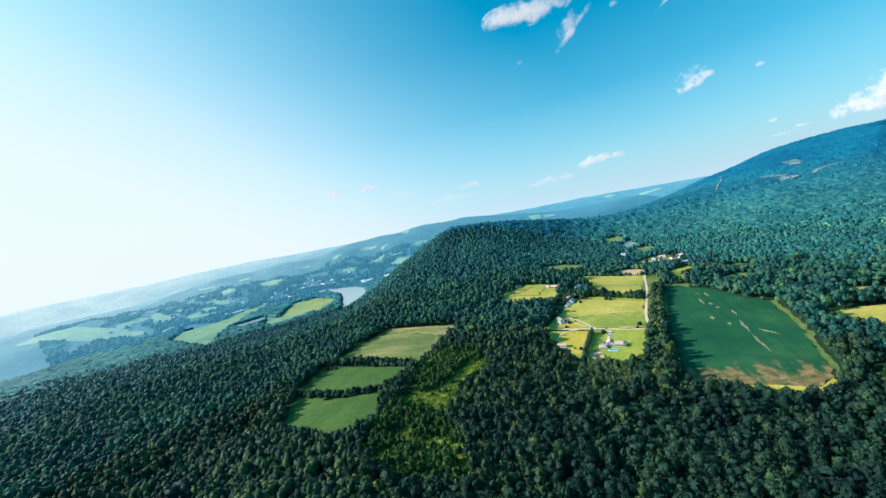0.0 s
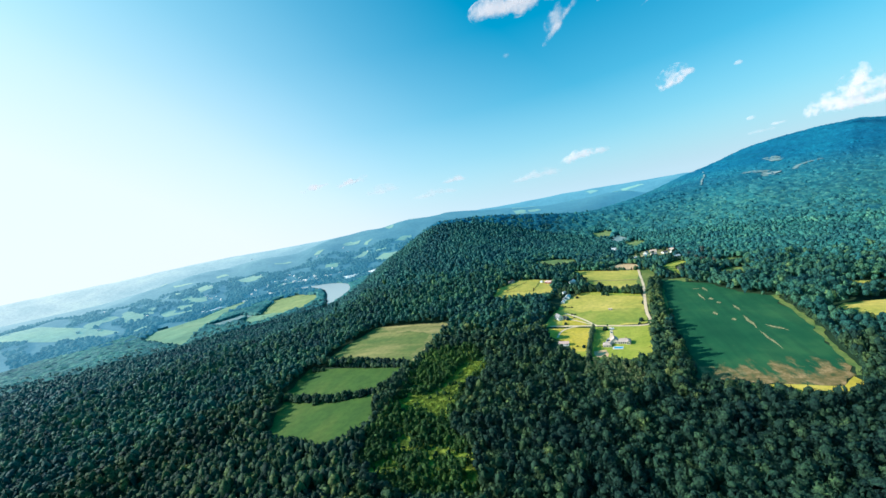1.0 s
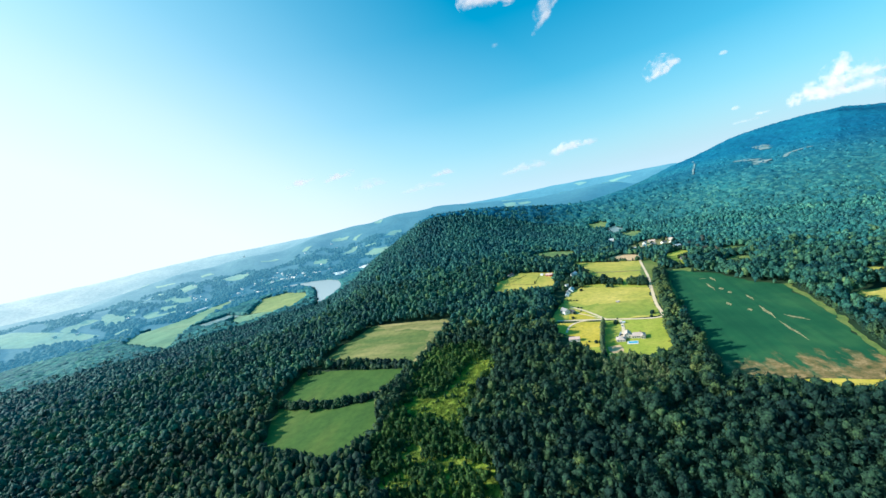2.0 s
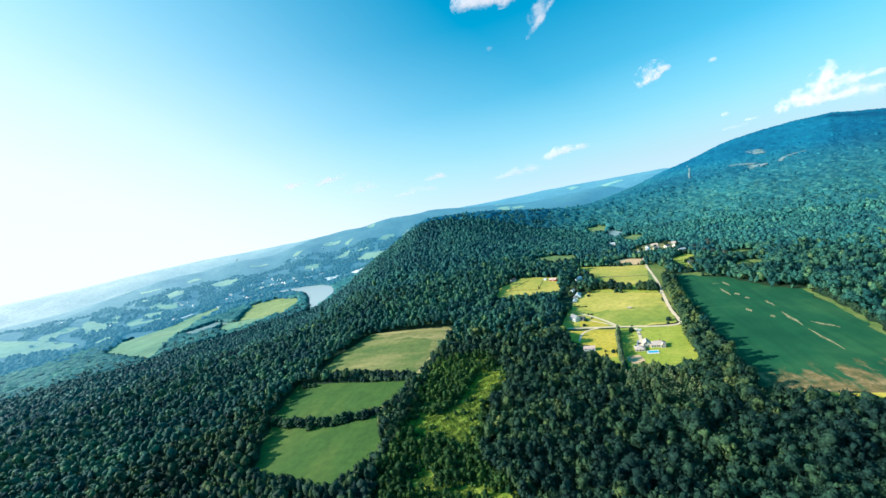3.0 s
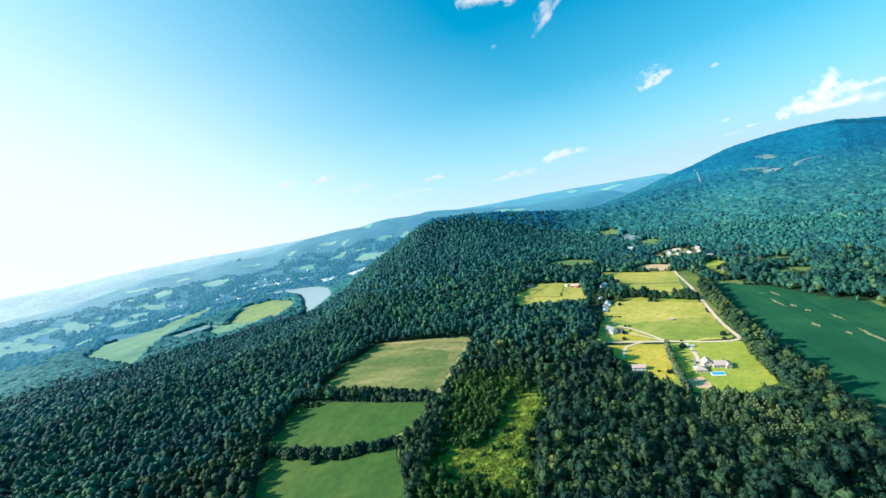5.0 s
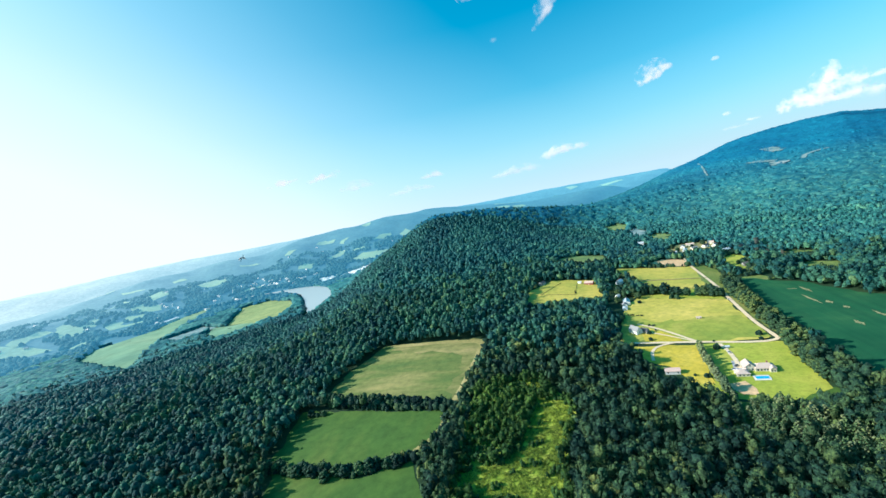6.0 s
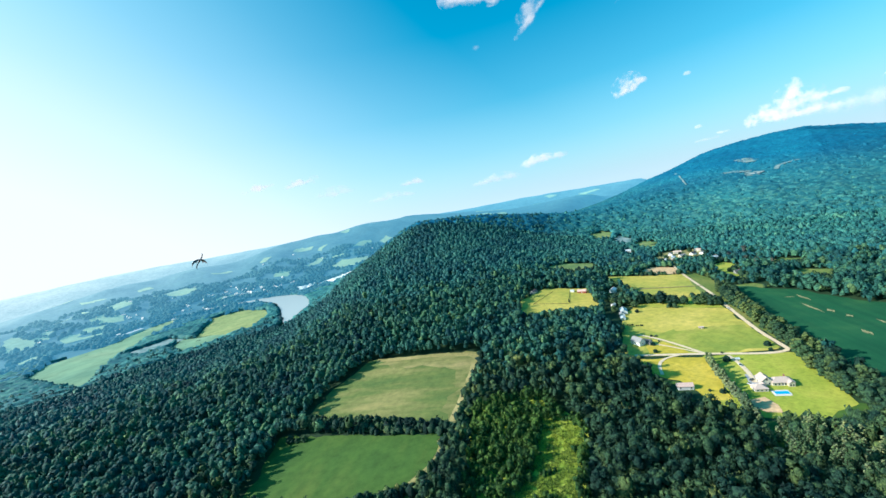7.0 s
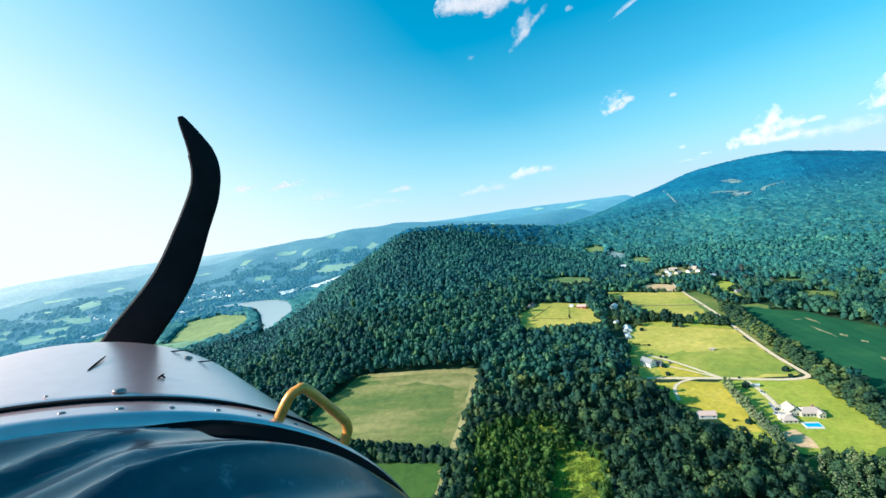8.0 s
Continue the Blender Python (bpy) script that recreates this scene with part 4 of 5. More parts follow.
GLADE = [(-1, 548), (14, 538), (20, 520), (9, 497), (-6, 482), (-20, 456), (-30, 430), (-38, 410), (-63, 430), (-85, 446), (-103, 467), (-80, 480), (-61, 474), (-45, 486), (-32, 500), (-24, 514), (-14, 528)]
SMALL_GLADE = [(-6, 584), (12, 577), (9, 558), (-6, 563)]
x, y = scatter((-160, 60, 280, 610), 3.0, 25)
grown = waves(x, y, 30, 31) + 0.6 * waves(x, y, 14, 32)
free = inside(GLADE, x, y) | inside(SMALL_GLADE, x, y)
open_south = inside(SOUTH, x, y)
k = inside(SCRUB, x, y) & ((~free & (grown > -0.75 + 0.85 * open_south)) | (grown > 0.95))
woods("meadow_bushes", x[k], y[k], 2, 1.7, LEAF_BUSH, "yellow-green bushes crowding a rough meadow", 7, 0.3, 1.15, "bushes", (0.0, 0.5))
x, y = scatter((-160, 60, 280, 610), 5.6, 27)
grown = waves(x, y, 40, 35)
k = inside(SCRUB, x, y) & ~inside(GLADE, x, y) & ~inside(SMALL_GLADE, x, y) & (grown > -0.8 + 0.9 * inside(SOUTH, x, y))
woods("meadow_shrubs", x[k], y[k], 0, 3.0, LEAF_BUSH, "taller dark green shrubs in a rough meadow", 17, 0.4, 1.15, "bushes", (0.04, 0.42))
x, y = scatter((-160, 60, 280, 610), 1.6, 29)
k = inside(SCRUB, x, y) & (inside(GLADE, x, y) | inside(SMALL_GLADE, x, y) | inside(SOUTH, x, y)) & (waves(x, y, 9, 34) > -0.6)
woods("tall_weeds", x[k], y[k], 4, 1.25, LEAF_BUSH, "tall pale yellow-green weeds in a rough meadow", 18, 0.0, 0.8, "weeds", (0.62, 0.95))
# young growth along the edges of the woods
x, y = scatter((-330, 620, 250, 1000), 4.6, 26)
k = closed(x, y, 14.0, (0.0,)) & ~closed(x, y) & in_view(x, y)
lane_side = np.abs((x - 290) * 0.87 - (y - 597) * 0.5) < 9
k &= ~(lane_side & (y > 545) & (y < 860)) & ~((x > 125) & (x < 275) & (y > 478) & (y < 660))
woods("edge_thicket", x[k], y[k], 2, 3.3, LEAF, "low leafy thicket along the wood's edges", 9, 0.3, 1.0, "thicket")
# ------------------------------------------------------------ single trees, hedges and belts
def array_mesh(name, V, F, mat, tint=None):
    me = bpy.data.meshes.new(name)
    me.from_pydata(V.tolist(), [], F.tolist())
    me.materials.append(mat)
    me.shade_smooth()
    if tint is not None:
        me.attributes.new("tint", "FLOAT", "POINT").data.foreach_set("value", np.full(len(V), tint, np.float32))
    return me


def limb(a, b, ra, rb, sides=6):
    a, b = np.array(a, float), np.array(b, float)
    d = (b - a) / np.linalg.norm(b - a)
    u = np.cross(d, [0.3, 0.9, 0.1])
    u /= np.linalg.norm(u)
    w = np.cross(d, u)
    t = np.arange(sides) * 2 * math.pi / sides
    ring_ = np.cos(t)[:, None] * u + np.sin(t)[:, None] * w
    V = np.concatenate([a + ring_ * ra, b + ring_ * rb])
    F = []
    for k in range(sides):
        n = (k + 1) % sides
        F += [(k, n, sides + n), (k, sides + n, sides + k)]
    return V, np.array(F)


def tree_kind(name, seed, height, width, label, mat=LEAF, tint=0.45, low=0.25, conical=False):
    """One tree: trunk with limbs, and a crown of leaf clumps with gaps. It stands at the origin, far below, as a pattern to copy."""
    rng = np.random.RandomState(seed)
    foot = new(name)
    tagged(foot, label, "tree")
    wood = [limb((0, 0, -0.6), (0.1, 0.05, height * 0.55), height * 0.024, height * 0.012)]
    clumps = []
    n = 20 if not conical else 22
    for k in range(n):
        f = (k + 0.5) / n
        h = height * (low + (1 - low) * f)
        if conical:
            rad = width / 2 * (1 - f) ** 0.8 * rng.uniform(0.6, 1.0)
        else:
            rad = width / 2 * math.sqrt(max(0.05, 1 - (2 * f - 0.9) ** 2)) * rng.uniform(0.45, 0.9)
        a = k * 2.4 + rng.uniform(-0.3, 0.3)
        c = np.array([rad * math.cos(a), rad * math.sin(a), h - 0.06 * height])
        size = width * rng.uniform(0.19, 0.29) * (1.15 - 0.45 * f)
        clumps.append(lump(rng, ICO1, c, np.array([1, 1, 0.8]) * size, 0.2))
        d = rng.normal(size=(9, 3))
        d /= np.linalg.norm(d, axis=1)[:, None]
        at = c + d * size * rng.uniform(0.85, 1.25, (9, 1))
        tri = at[:, None, :] + rng.normal(size=(9, 3, 3)) * width * 0.05
        clumps.append((tri.reshape(-1, 3), np.arange(27).reshape(-1, 3)))
        if k % 4 == 0:
            wood.append(limb((0, 0, h * 0.6), c * np.array([0.8, 0.8, 1]), height * 0.008, height * 0.003, 4))
    V, F = join(wood)
    trunk = new("trunk", array_mesh("trunk", V, F, BARK))
    trunk.parent = foot
    V, F = join(clumps)
    top = new("crown", array_mesh("crown", V, F, mat, tint))
    top.parent = foot
    return foot


PATTERNS = {
    "broad": [tree_kind("broadleaf_tree", 40 + k, 11.5, 9.5, "dark green broad-leaved tree with a rounded uneven crown", LEAF, t) for k, t in enumerate((0.2, 0.35, 0.5, 0.65))],
    "belt": [tree_kind("belt_tree", 50 + k, 11.0, 8.5, "tall leafy tree in the belt between lane and bean field", LEAF, t, 0.12) for k, t in enumerate((0.38, 0.52, 0.66, 0.8))],
    "row": [tree_kind("row_tree", 60 + k, 6.0, 3.0, "narrow silvery green tree in the drive's planted row", LEAF_SILVER, t, 0.06) for k, t in enumerate((0.6, 0.85))],
    "pine": [tree_kind("conifer", 70, 12.0, 6.0, "dark pointed conifer at the pasture's edge", LEAF, 0.05, 0.08, True)],
    "hedge": [tree_kind("hedge_tree", 80 + k, 7.5, 7.5, "rounded dark green tree in the hedgerow between fields", LEAF, t, 0.05) for k, t in enumerate((0.15, 0.35, 0.5))],
    "bush": [tree_kind("bush", 90 + k, 3.0, 3.8, "single round dark bush on the grass", LEAF, t, 0.0) for k, t in enumerate((0.1, 0.3))],
}
USED = set()


def plant(kind, x, y, rng, group="", size=1.0):
    pattern = PATTERNS[kind][rng.randint(len(PATTERNS[kind]))]
    s = size * rng.uniform(0.8, 1.2)
    m = Matrix.LocRotScale((x, y, float(land(x, y))), Euler((0, 0, rng.uniform(0, 6.28))), (s, s, s * rng.uniform(0.9, 1.1)))
    if pattern.name not in USED:
        USED.add(pattern.name)
        pattern.matrix_basis = m
        ob = pattern
    else:
        ob = copy_thing(pattern, m)
        ob.matrix_basis = m
    if group:
        ob["group"] = group
    return ob


def plant_line(kind, pts, gap, wobble, group, seed, size=1.0):
    rng = np.random.RandomState(seed)
    for (ax, ay), (bx, by) in zip(pts, pts[1:]):
        n = max(1, int(math.hypot(bx - ax, by - ay) / gap))
        for k in range(n):
            f = (k + rng.uniform(0.1, 0.9)) / n
            plant(kind, ax + (bx - ax) * f + rng.normal() * wobble, ay + (by - ay) * f + rng.normal() * wobble, rng, group, size)


plant_line("row", [(190, 565), (178, 545), (160, 511), (147, 484)], 3.6, 0.4, "tree row beside the drive", 1, 1.75)
plant_line("belt", [(222, 452), (238, 490), (264, 530), (277, 550), (299, 593), (340, 664), (380, 730)], 5.0, 1.8, "tree belt along the lane", 2, 1.2)
plant_line("belt", [(232, 452), (250, 490), (273, 528), (306, 586), (350, 662), (392, 732)], 7.0, 2.2, "tree belt along the lane", 12, 1.2)
plant_line("belt", [(396, 740), (420, 780), (462, 852), (490, 900), (520, 940)], 5.5, 4.0, "tree belt along the lane", 3, 0.75)
plant_line("belt", [(196, 385), (212, 425), (222, 455)], 5.0, 3.0, "tree belt along the lane", 13, 1.5)
plant_line("belt", [(222, 455), (232, 478)], 5.0, 2.0, "tree belt along the lane", 14, 1.15)
plant_line("broad", [(222, 772), (244, 756), (262, 744), (282, 742)], 4.2, 3.0, "trees between meadow and pasture", 4, 1.1)
plant_line("broad", [(280, 734), (290, 720), (302, 706)], 6.5, 1.2, "trees between meadow and pasture", 5, 1.4)
plant_line("broad", [(306, 704), (318, 690), (330, 680)], 4.8, 1.6, "trees between meadow and pasture", 6, 1.15)
plant_line("hedge", [(-246, 674), (-200, 648), (-150, 618), (-88, 580)], 6.2, 1.6, "hedgerow between the fields", 7, 1.15)
plant_line("hedge", [(-262, 553), (-200, 518), (-131, 510)], 6.5, 2.0, "hedgerow between the fields", 8, 1.15)
plant_line("hedge", [(476, 562), (449, 505), (424, 456), (390, 400), (352, 348)], 6.0, 2.0, "trees beside the bean field", 15, 1.25)
plant_line("hedge", [(467, 556), (440, 500), (415, 453), (382, 401), (343, 343)], 5.0, 1.6, "trees beside the bean field", 16, 0.95)
plant_line("bush", [(181, 695), (204, 676)], 2.6, 0.4, "short clipped hedge on the meadow", 9, 0.6)
RT = np.random.RandomState(77)
for tx, ty, kind, size in ((290, 837, "pine", 0.9), (281, 811, "broad", 0.9), (292, 826, "broad", 0.7), (176, 818, "pine", 0.5), (202, 554, "bush", 1.5), (250, 549, "bush", 1.2), (259, 560, "bush", 1.4),
                           (146, 519, "bush", 0.9), (152, 512, "bush", 1.3), (212, 569, "bush", 0.7), (228, 478, "bush", 1.2), (268, 760, "broad", 0.7),
                           (-243, 638, "hedge", 1.0), (-236, 634, "hedge", 0.8), (-228, 632, "hedge", 0.9), (188, 643, "bush", 0.8), (173, 622, "bush", 1.2), (163, 606, "bush", 1.3), (240, 740, "broad", 0.9),
                           (228, 756, "broad", 0.8), (247, 770, "broad", 1.0), (206, 741, "broad", 0.8), (230, 722, "bush", 1.2), (560, 930, "broad", 1.0), (510, 935, "broad", 0.9), (535, 975, "broad", 1.0),
                           (575, 990, "broad", 0.9), (488, 962, "broad", 0.9), (505, 1000, "broad", 1.0), (560, 1010, "broad", 0.9)):
    plant(kind, tx, ty, RT, "", size)
# silvery poplars below the lawn, and the row's lower end
PATTERNS["poplar"] = [tree_kind("poplar", 100 + k, 10.5, 3.2, "slender silvery green poplar in the wood below the lawn", LEAF_SILVER, t, 0.15) for k, t in enumerate((0.2, 0.45, 0.75))]
plant_line("row", [(147, 484), (140, 472), (131, 455)], 3.6, 0.6, "tree row beside the drive", 21, 1.5)
RP = np.random.RandomState(78)
for k in range(170):
    u, v = RP.uniform(-1, 1), RP.uniform(-1, 1)
    plant("poplar", 149 + 22 * u - 13 * v, 420 + 8 * u + 38 * v, RP, "poplars in the wood", 1.2)
# ------------------------------------------------------------ buildings
def part(name, bm, mat, parent, label=""):
    me = bpy.data.meshes.new(name)
    bm.to_mesh(me)
    bm.free()
    me.materials.append(mat)
    ob = new(name, me)
    ob.parent = parent
    if label:
        ob["label"] = label
    return ob


def box(bm, x0, x1, y0, y1, z0, z1):
    v = [bm.verts.new(p) for p in ((x0, y0, z0), (x1, y0, z0), (x1, y1, z0), (x0, y1, z0), (x0, y0, z1), (x1, y0, z1), (x1, y1, z1), (x0, y1, z1))]
    for f in ((3, 2, 1, 0), (4, 5, 6, 7), (0, 1, 5, 4), (1, 2, 6, 5), (2, 3, 7, 6), (3, 0, 4, 7)):
        bm.faces.new([v[k] for k in f])
    return bm


def boxed(*size):
    return box(bmesh.new(), *size)


def hull(points):
    bm = bmesh.new()
    for p in points:
        bm.verts.new(p)
    bmesh.ops.convex_hull(bm, input=bm.verts)
    return bm


def thing(name, x, y, turn, label, category, group="", lift=0.0):
    ob = new(name)
    ob.matrix_basis = pose(x, y, float(land(x, y)) + lift, 0, 0, turn)
    return tagged(ob, label, category, group)


def walls(parent, x0, x1, y0, y1, h, rise, mat, along="x", hip=False):
    """A block of wall, with gables under the roof's ends."""
    pts = [(x, y, z) for x in (x0, x1) for y in (y0, y1) for z in (-0.6, h)]
    cx, cy = (x0 + x1) / 2, (y0 + y1) / 2
    if not hip:
        k = 0.96
        pts += [(x0, cy, h + rise * k), (x1, cy, h + rise * k)] if along == "x" else [(cx, y0, h + rise * k), (cx, y1, h + rise * k)]
    return part("wall", hull(pts), mat, parent)


def roof(parent, x0, x1, y0, y1, h, rise, mat, along="x", hip=False, over=0.45, thick=0.22):
    """Two slopes, or four where it is hipped, with eaves that stand out; an open underside."""
    x0, x1, y0, y1 = x0 - over, x1 + over, y0 - over, y1 + over
    cx, cy = (x0 + x1) / 2, (y0 + y1) / 2
    drop = over * rise / max(0.1, (min(x1 - x0, y1 - y0) / 2))
    e = h - drop + 0.12
    inset = (min(x1 - x0, y1 - y0) / 2) * 0.95 if hip else 0.0
    if along == "x":
        r0, r1 = (x0 + inset, cy, h + rise), (x1 - inset, cy, h + rise)
    else:
        r0, r1 = (cx, y0 + inset, h + rise), (cx, y1 - inset, h + rise)
    top = [(x0, y0, e), (x1, y0, e), (x1, y1, e), (x0, y1, e), r0, r1]
    bm = bmesh.new()
    up = [bm.verts.new(p) for p in top]
    dn = [bm.verts.new((p[0], p[1], p[2] - thick)) for p in top]
    if along == "x":
        faces = [(0, 1, 5, 4), (2, 3, 4, 5), (1, 2, 5), (3, 0, 4)]
    else:
        faces = [(1, 2, 5, 4), (3, 0, 4, 5), (0, 1, 4), (2, 3, 5)]
    if not hip:
        faces = faces[:2]
    for f in faces:
        bm.faces.new([up[k] for k in f])
        bm.faces.new([dn[k] for k in reversed(f)])
    edge = {}
    for f in faces:
        for a, b in zip(f, f[1:] + f[:1]):
            edge[(a, b)] = edge.get((a, b), 0) + 1
    for a, b in edge:
        if (b, a) not in edge:
            bm.faces.new([up[b], up[a], dn[a], dn[b]])
    return part("roof", bm, mat, parent)


def window(parent, x, y, z, w, h, face):
    """A framed window, set on a wall that faces +x, -x, +y or -y."""
    s = {"y-": (0, -1), "y+": (0, 1), "x-": (-1, 0), "x+": (1, 0)}[face]
    def slab(half_w, half_h, out):
        if s[0] == 0:
            return boxed(x - half_w, x + half_w, min(y, y + s[1] * out), max(y, y + s[1] * out), z - half_h, z + half_h)
        return boxed(min(x, x + s[0] * out), max(x, x + s[0] * out), y - half_w, y + half_w, z - half_h, z + half_h)
    fr = part("window", slab(w / 2 + 0.12, h / 2 + 0.12, 0.06), WHITE_TRIM, parent)
    part("pane", slab(w / 2, h / 2, 0.09), GLASS, fr)


def door(parent, x, y, w, h, face, mat=WHITE_TRIM, name="door"):
    s = {"y-": -1, "y+": 1}.get(face)
    if s:
        bm = boxed(x - w / 2, x + w / 2, min(y, y + s * 0.08), max(y, y + s * 0.08), 0, h)
    else:
        s = -1 if face == "x-" else 1
        bm = boxed(min(x, x + s * 0.08), max(x, x + s * 0.08), y - w / 2, y + w / 2, 0, h)
    return part(name, bm, mat, parent)


def small_house(name, x, y, turn, w, d, h, rise, wall_mat, roof_mat, label, category="house", group="", chimney=True, wins=3, hip=False):
    hs = thing(name, x, y, turn, label, category, group)
    walls(hs, -w / 2, w / 2, -d / 2, d / 2, h, rise, wall_mat, "x", hip)
    rf = roof(hs, -w / 2, w / 2, -d / 2, d / 2, h, rise, roof_mat, "x", hip)
    for k in range(wins):
        wx = -w / 2 + w * (k + 0.5) / wins
        for side, face in ((-d / 2, "y-"), (d / 2, "y+")):
            if k == wins // 2 and face == "y-":
                door(hs, wx, side, 1.1, 2.1, face)
            else:
                window(hs, wx, side, h * 0.55, 1.1, 1.3, face)
    window(hs, -w / 2, 0, h * 0.55, 1.1, 1.3, "x-")
    window(hs, w / 2, 0, h * 0.55, 1.1, 1.3, "x+")
    if chimney:
        part("chimney", boxed(w * 0.2, w * 0.2 + 0.9, -0.4, 0.4, h + rise * 0.4, h + rise + 0.9), BRICKWORK, rf)
    return hs


# the large house with its pool; its long front faces the flight
TURN_H = -26.6
big = thing("large_house", 192, 501, TURN_H, "large cream house with tan hipped and gabled roofs", "house")
walls(big, 0, 16, 0, 9, 3.4, 3.0, WALL_CREAM, "x", True)
rf = roof(big, 0, 16, 0, 9, 3.4, 3.0, ROOF_TAN, "x", True)
part("chimney", boxed(10.4, 11.5, 5.2, 6.2, 5.2, 7.6), BRICKWORK, rf)
walls(big, 10.5, 15, -2.4, 2, 3.3, 1.9, WALL_CREAM, "y")
roof(big, 10.5, 15, -2.4, 3.2, 3.3, 1.9, ROOF_TAN, "y")
walls(big, -7.5, 0.5, 1.5, 12, 4.4, 3.4, WALL_CREAM, "y")
roof(big, -7.5, 0.5, 1.5, 12, 4.4, 3.4, ROOF_TAN, "y")
walls(big, -17, -7, -9, -0.5, 3.0, 2.4, WALL_CREAM, "x", True)
roof(big, -17, -7, -9, -0.5, 3.0, 2.4, ROOF_TAN, "x", True)
walls(big, -9, -5.5, -1.5, 3.5, 2.8, 1.3, WALL_CREAM, "y")
roof(big, -9, -5.5, -1.5, 3.5, 2.8, 1.3, ROOF_TAN, "y")
for wx in (2.0, 4.6, 7.2, 9.2):
    window(big, wx, 0, 1.7, 1.3, 1.7, "y-")
for wx in (11.8, 13.7):
    window(big, wx, -2.4, 1.6, 1.0, 1.6, "y-")
for wx in (3.0, 7.5, 12.0):
    window(big, wx, 9, 1.7, 1.3, 1.5, "y+")
for wx in (-5.5, -1.8):
    window(big, wx, 1.5, 1.9, 1.3, 1.7, "y-")
window(big, -3.5, 1.5, 5.4, 1.2, 1.3, "y-")
window(big, 16, 4.5, 1.7, 1.4, 1.5, "x+")
window(big, -7.5, 8.5, 1.8, 1.3, 1.5, "x-")
for wx in (-15, -12, -9):
    window(big, wx, -9, 1.6, 1.2, 1.2, "y-")
for wy in (-6.8, -3.0):
    door(big, -17, wy, 2.7, 2.3, "x-", WHITE_TRIM, "garage_door")
door(big, 8.3, 0, 1.2, 2.2, "y-")

pool = thing("swimming_pool", 187.5, 490, TURN_H, "oblong swimming pool with bright blue water", "pool")
bm = bmesh.new()
for a in ((-5.6, 5.6, -3.0, -2.5), (-5.6, 5.6, 2.5, 3.0), (-5.6, -5.1, -2.5, 2.5), (5.1, 5.6, -2.5, 2.5)):
    box(bm, *a, 0.2, 0.75)
part("coping", bm, PALE_STONE, pool, "pale stone pool edge")
part("water", boxed(-5.1, 5.1, -2.5, 2.5, 0.2, 0.62), POOL_BLUE, pool, "bright blue pool water")

small_house("farmhouse", 163, 634, 100, 13, 9, 4.8, 4.4, WALL_WHITE, ROOF_GREY, "white farmhouse with a steep grey roof at the meadow's edge")
small_house("farm_annex", 172, 629, 115, 8, 6, 3.0, 3.4, WALL_GREY, ROOF_DARK, "small grey annex with a steep dark roof beside the farmhouse", "house", "", False, 2)
small_house("white_barn", 133, 533, -27, 13, 7, 3.4, 2.2, WALL_WHITE, ROOF_PINK, "low white barn with a faded pink roof on the dry lawn", "barn", "", False, 3)
small_house("long_house", 216, 733, 60, 17, 9, 3.4, 2.8, WALL_WHITE, ROOF_METAL, "white house with a pale metal roof among trees", "house", "", True, 4)
small_house("side_building", 207, 724, 60, 9, 7, 3.0, 2.2, WALL_WHITE, ROOF_GREY, "white outbuilding with a grey roof beside the house", "outbuilding", "", False, 2)
small_house("teal_roofed_shed", 199, 711, 60, 10, 6, 2.6, 1.4, WALL_WHITE, ROOF_METAL, "low shed with a pale blue metal roof", "shed", "", False, 2)
small_house("garden_shed", 221, 764, 20, 6, 5, 2.8, 1.8, WALL_WHITE, ROOF_METAL, "small white shed at the wood's edge", "shed", "", False, 1)
small_house("white_house", 262, 823, 40, 13, 9, 4.6, 2.8, WALL_WHITE, ROOF_METAL, "white house half hidden by trees at the pasture")
small_house("paddock_house", 146, 890, 30, 13, 8, 3.6, 2.8, WALL_GREY, ROOF_DARK, "grey house with a dark roof beside the paddock")
small_house("red_barn", 219, 849, -43, 15, 8, 3.6, 2.6, WALL_RED, ROOF_PINK, "long red barn at the paddock's far side", "barn", "", False, 3)
small_house("white_stable", 207, 861, -43, 6, 5, 2.8, 1.6, WALL_WHITE, ROOF_METAL, "small white stable beside the red barn", "stable", "", False, 1)
small_house("field_shelter", 248, 631, -25, 5, 3.4, 2.2, 0.9, TIMBER, ROOF_TAN, "small open timber shelter standing on the meadow", "shelter", "", False, 1)
small_house("gate_shed", 211, 551, -26, 3.4, 2.6, 2.0, 0.8, WALL_WHITE, ROOF_METAL, "tiny white shed beside the house drive", "shed", "", False, 1)
RH = np.random.RandomState(5)
for hx, hy, hw, wm, rm in ((470, 950, 14, WALL_WHITE, ROOF_METAL), (526, 993, 15, WALL_WHITE, ROOF_GREY), (550, 1000, 16, WALL_CREAM, ROOF_TAN), (502, 957, 16, WALL_WHITE, ROOF_METAL),
                           (528, 962, 13, WALL_CREAM, ROOF_GREY), (557, 963, 13, WALL_WHITE, ROOF_DARK), (572, 955, 11, WALL_WHITE, ROOF_GREY), (545, 898, 13, WALL_WHITE, ROOF_METAL),
                           (474, 784, 9, WALL_GREY, ROOF_DARK), (492, 1092, 13, WALL_WHITE, ROOF_METAL), (590, 985, 12, WALL_CREAM, ROOF_TAN)):
    small_house("hamlet_house", hx, hy, RH.uniform(-60, 60), hw, 8.5, 4.2, 2.8, wm, rm, "pale house of the hamlet at the valley's end", "house", "hamlet houses", True, 3)

# far buildings across the river
RF = np.random.RandomState(8)
works = thing("works_hall", -1163, 1953, 72, "very long low white works hall beyond the river", "hall")
walls(works, -56, 56, -16, 16, 9, 3, WALL_WHITE, "x")
roof(works, -56, 56, -16, 16, 9, 3, ROOF_METAL, "x")
pattern = None
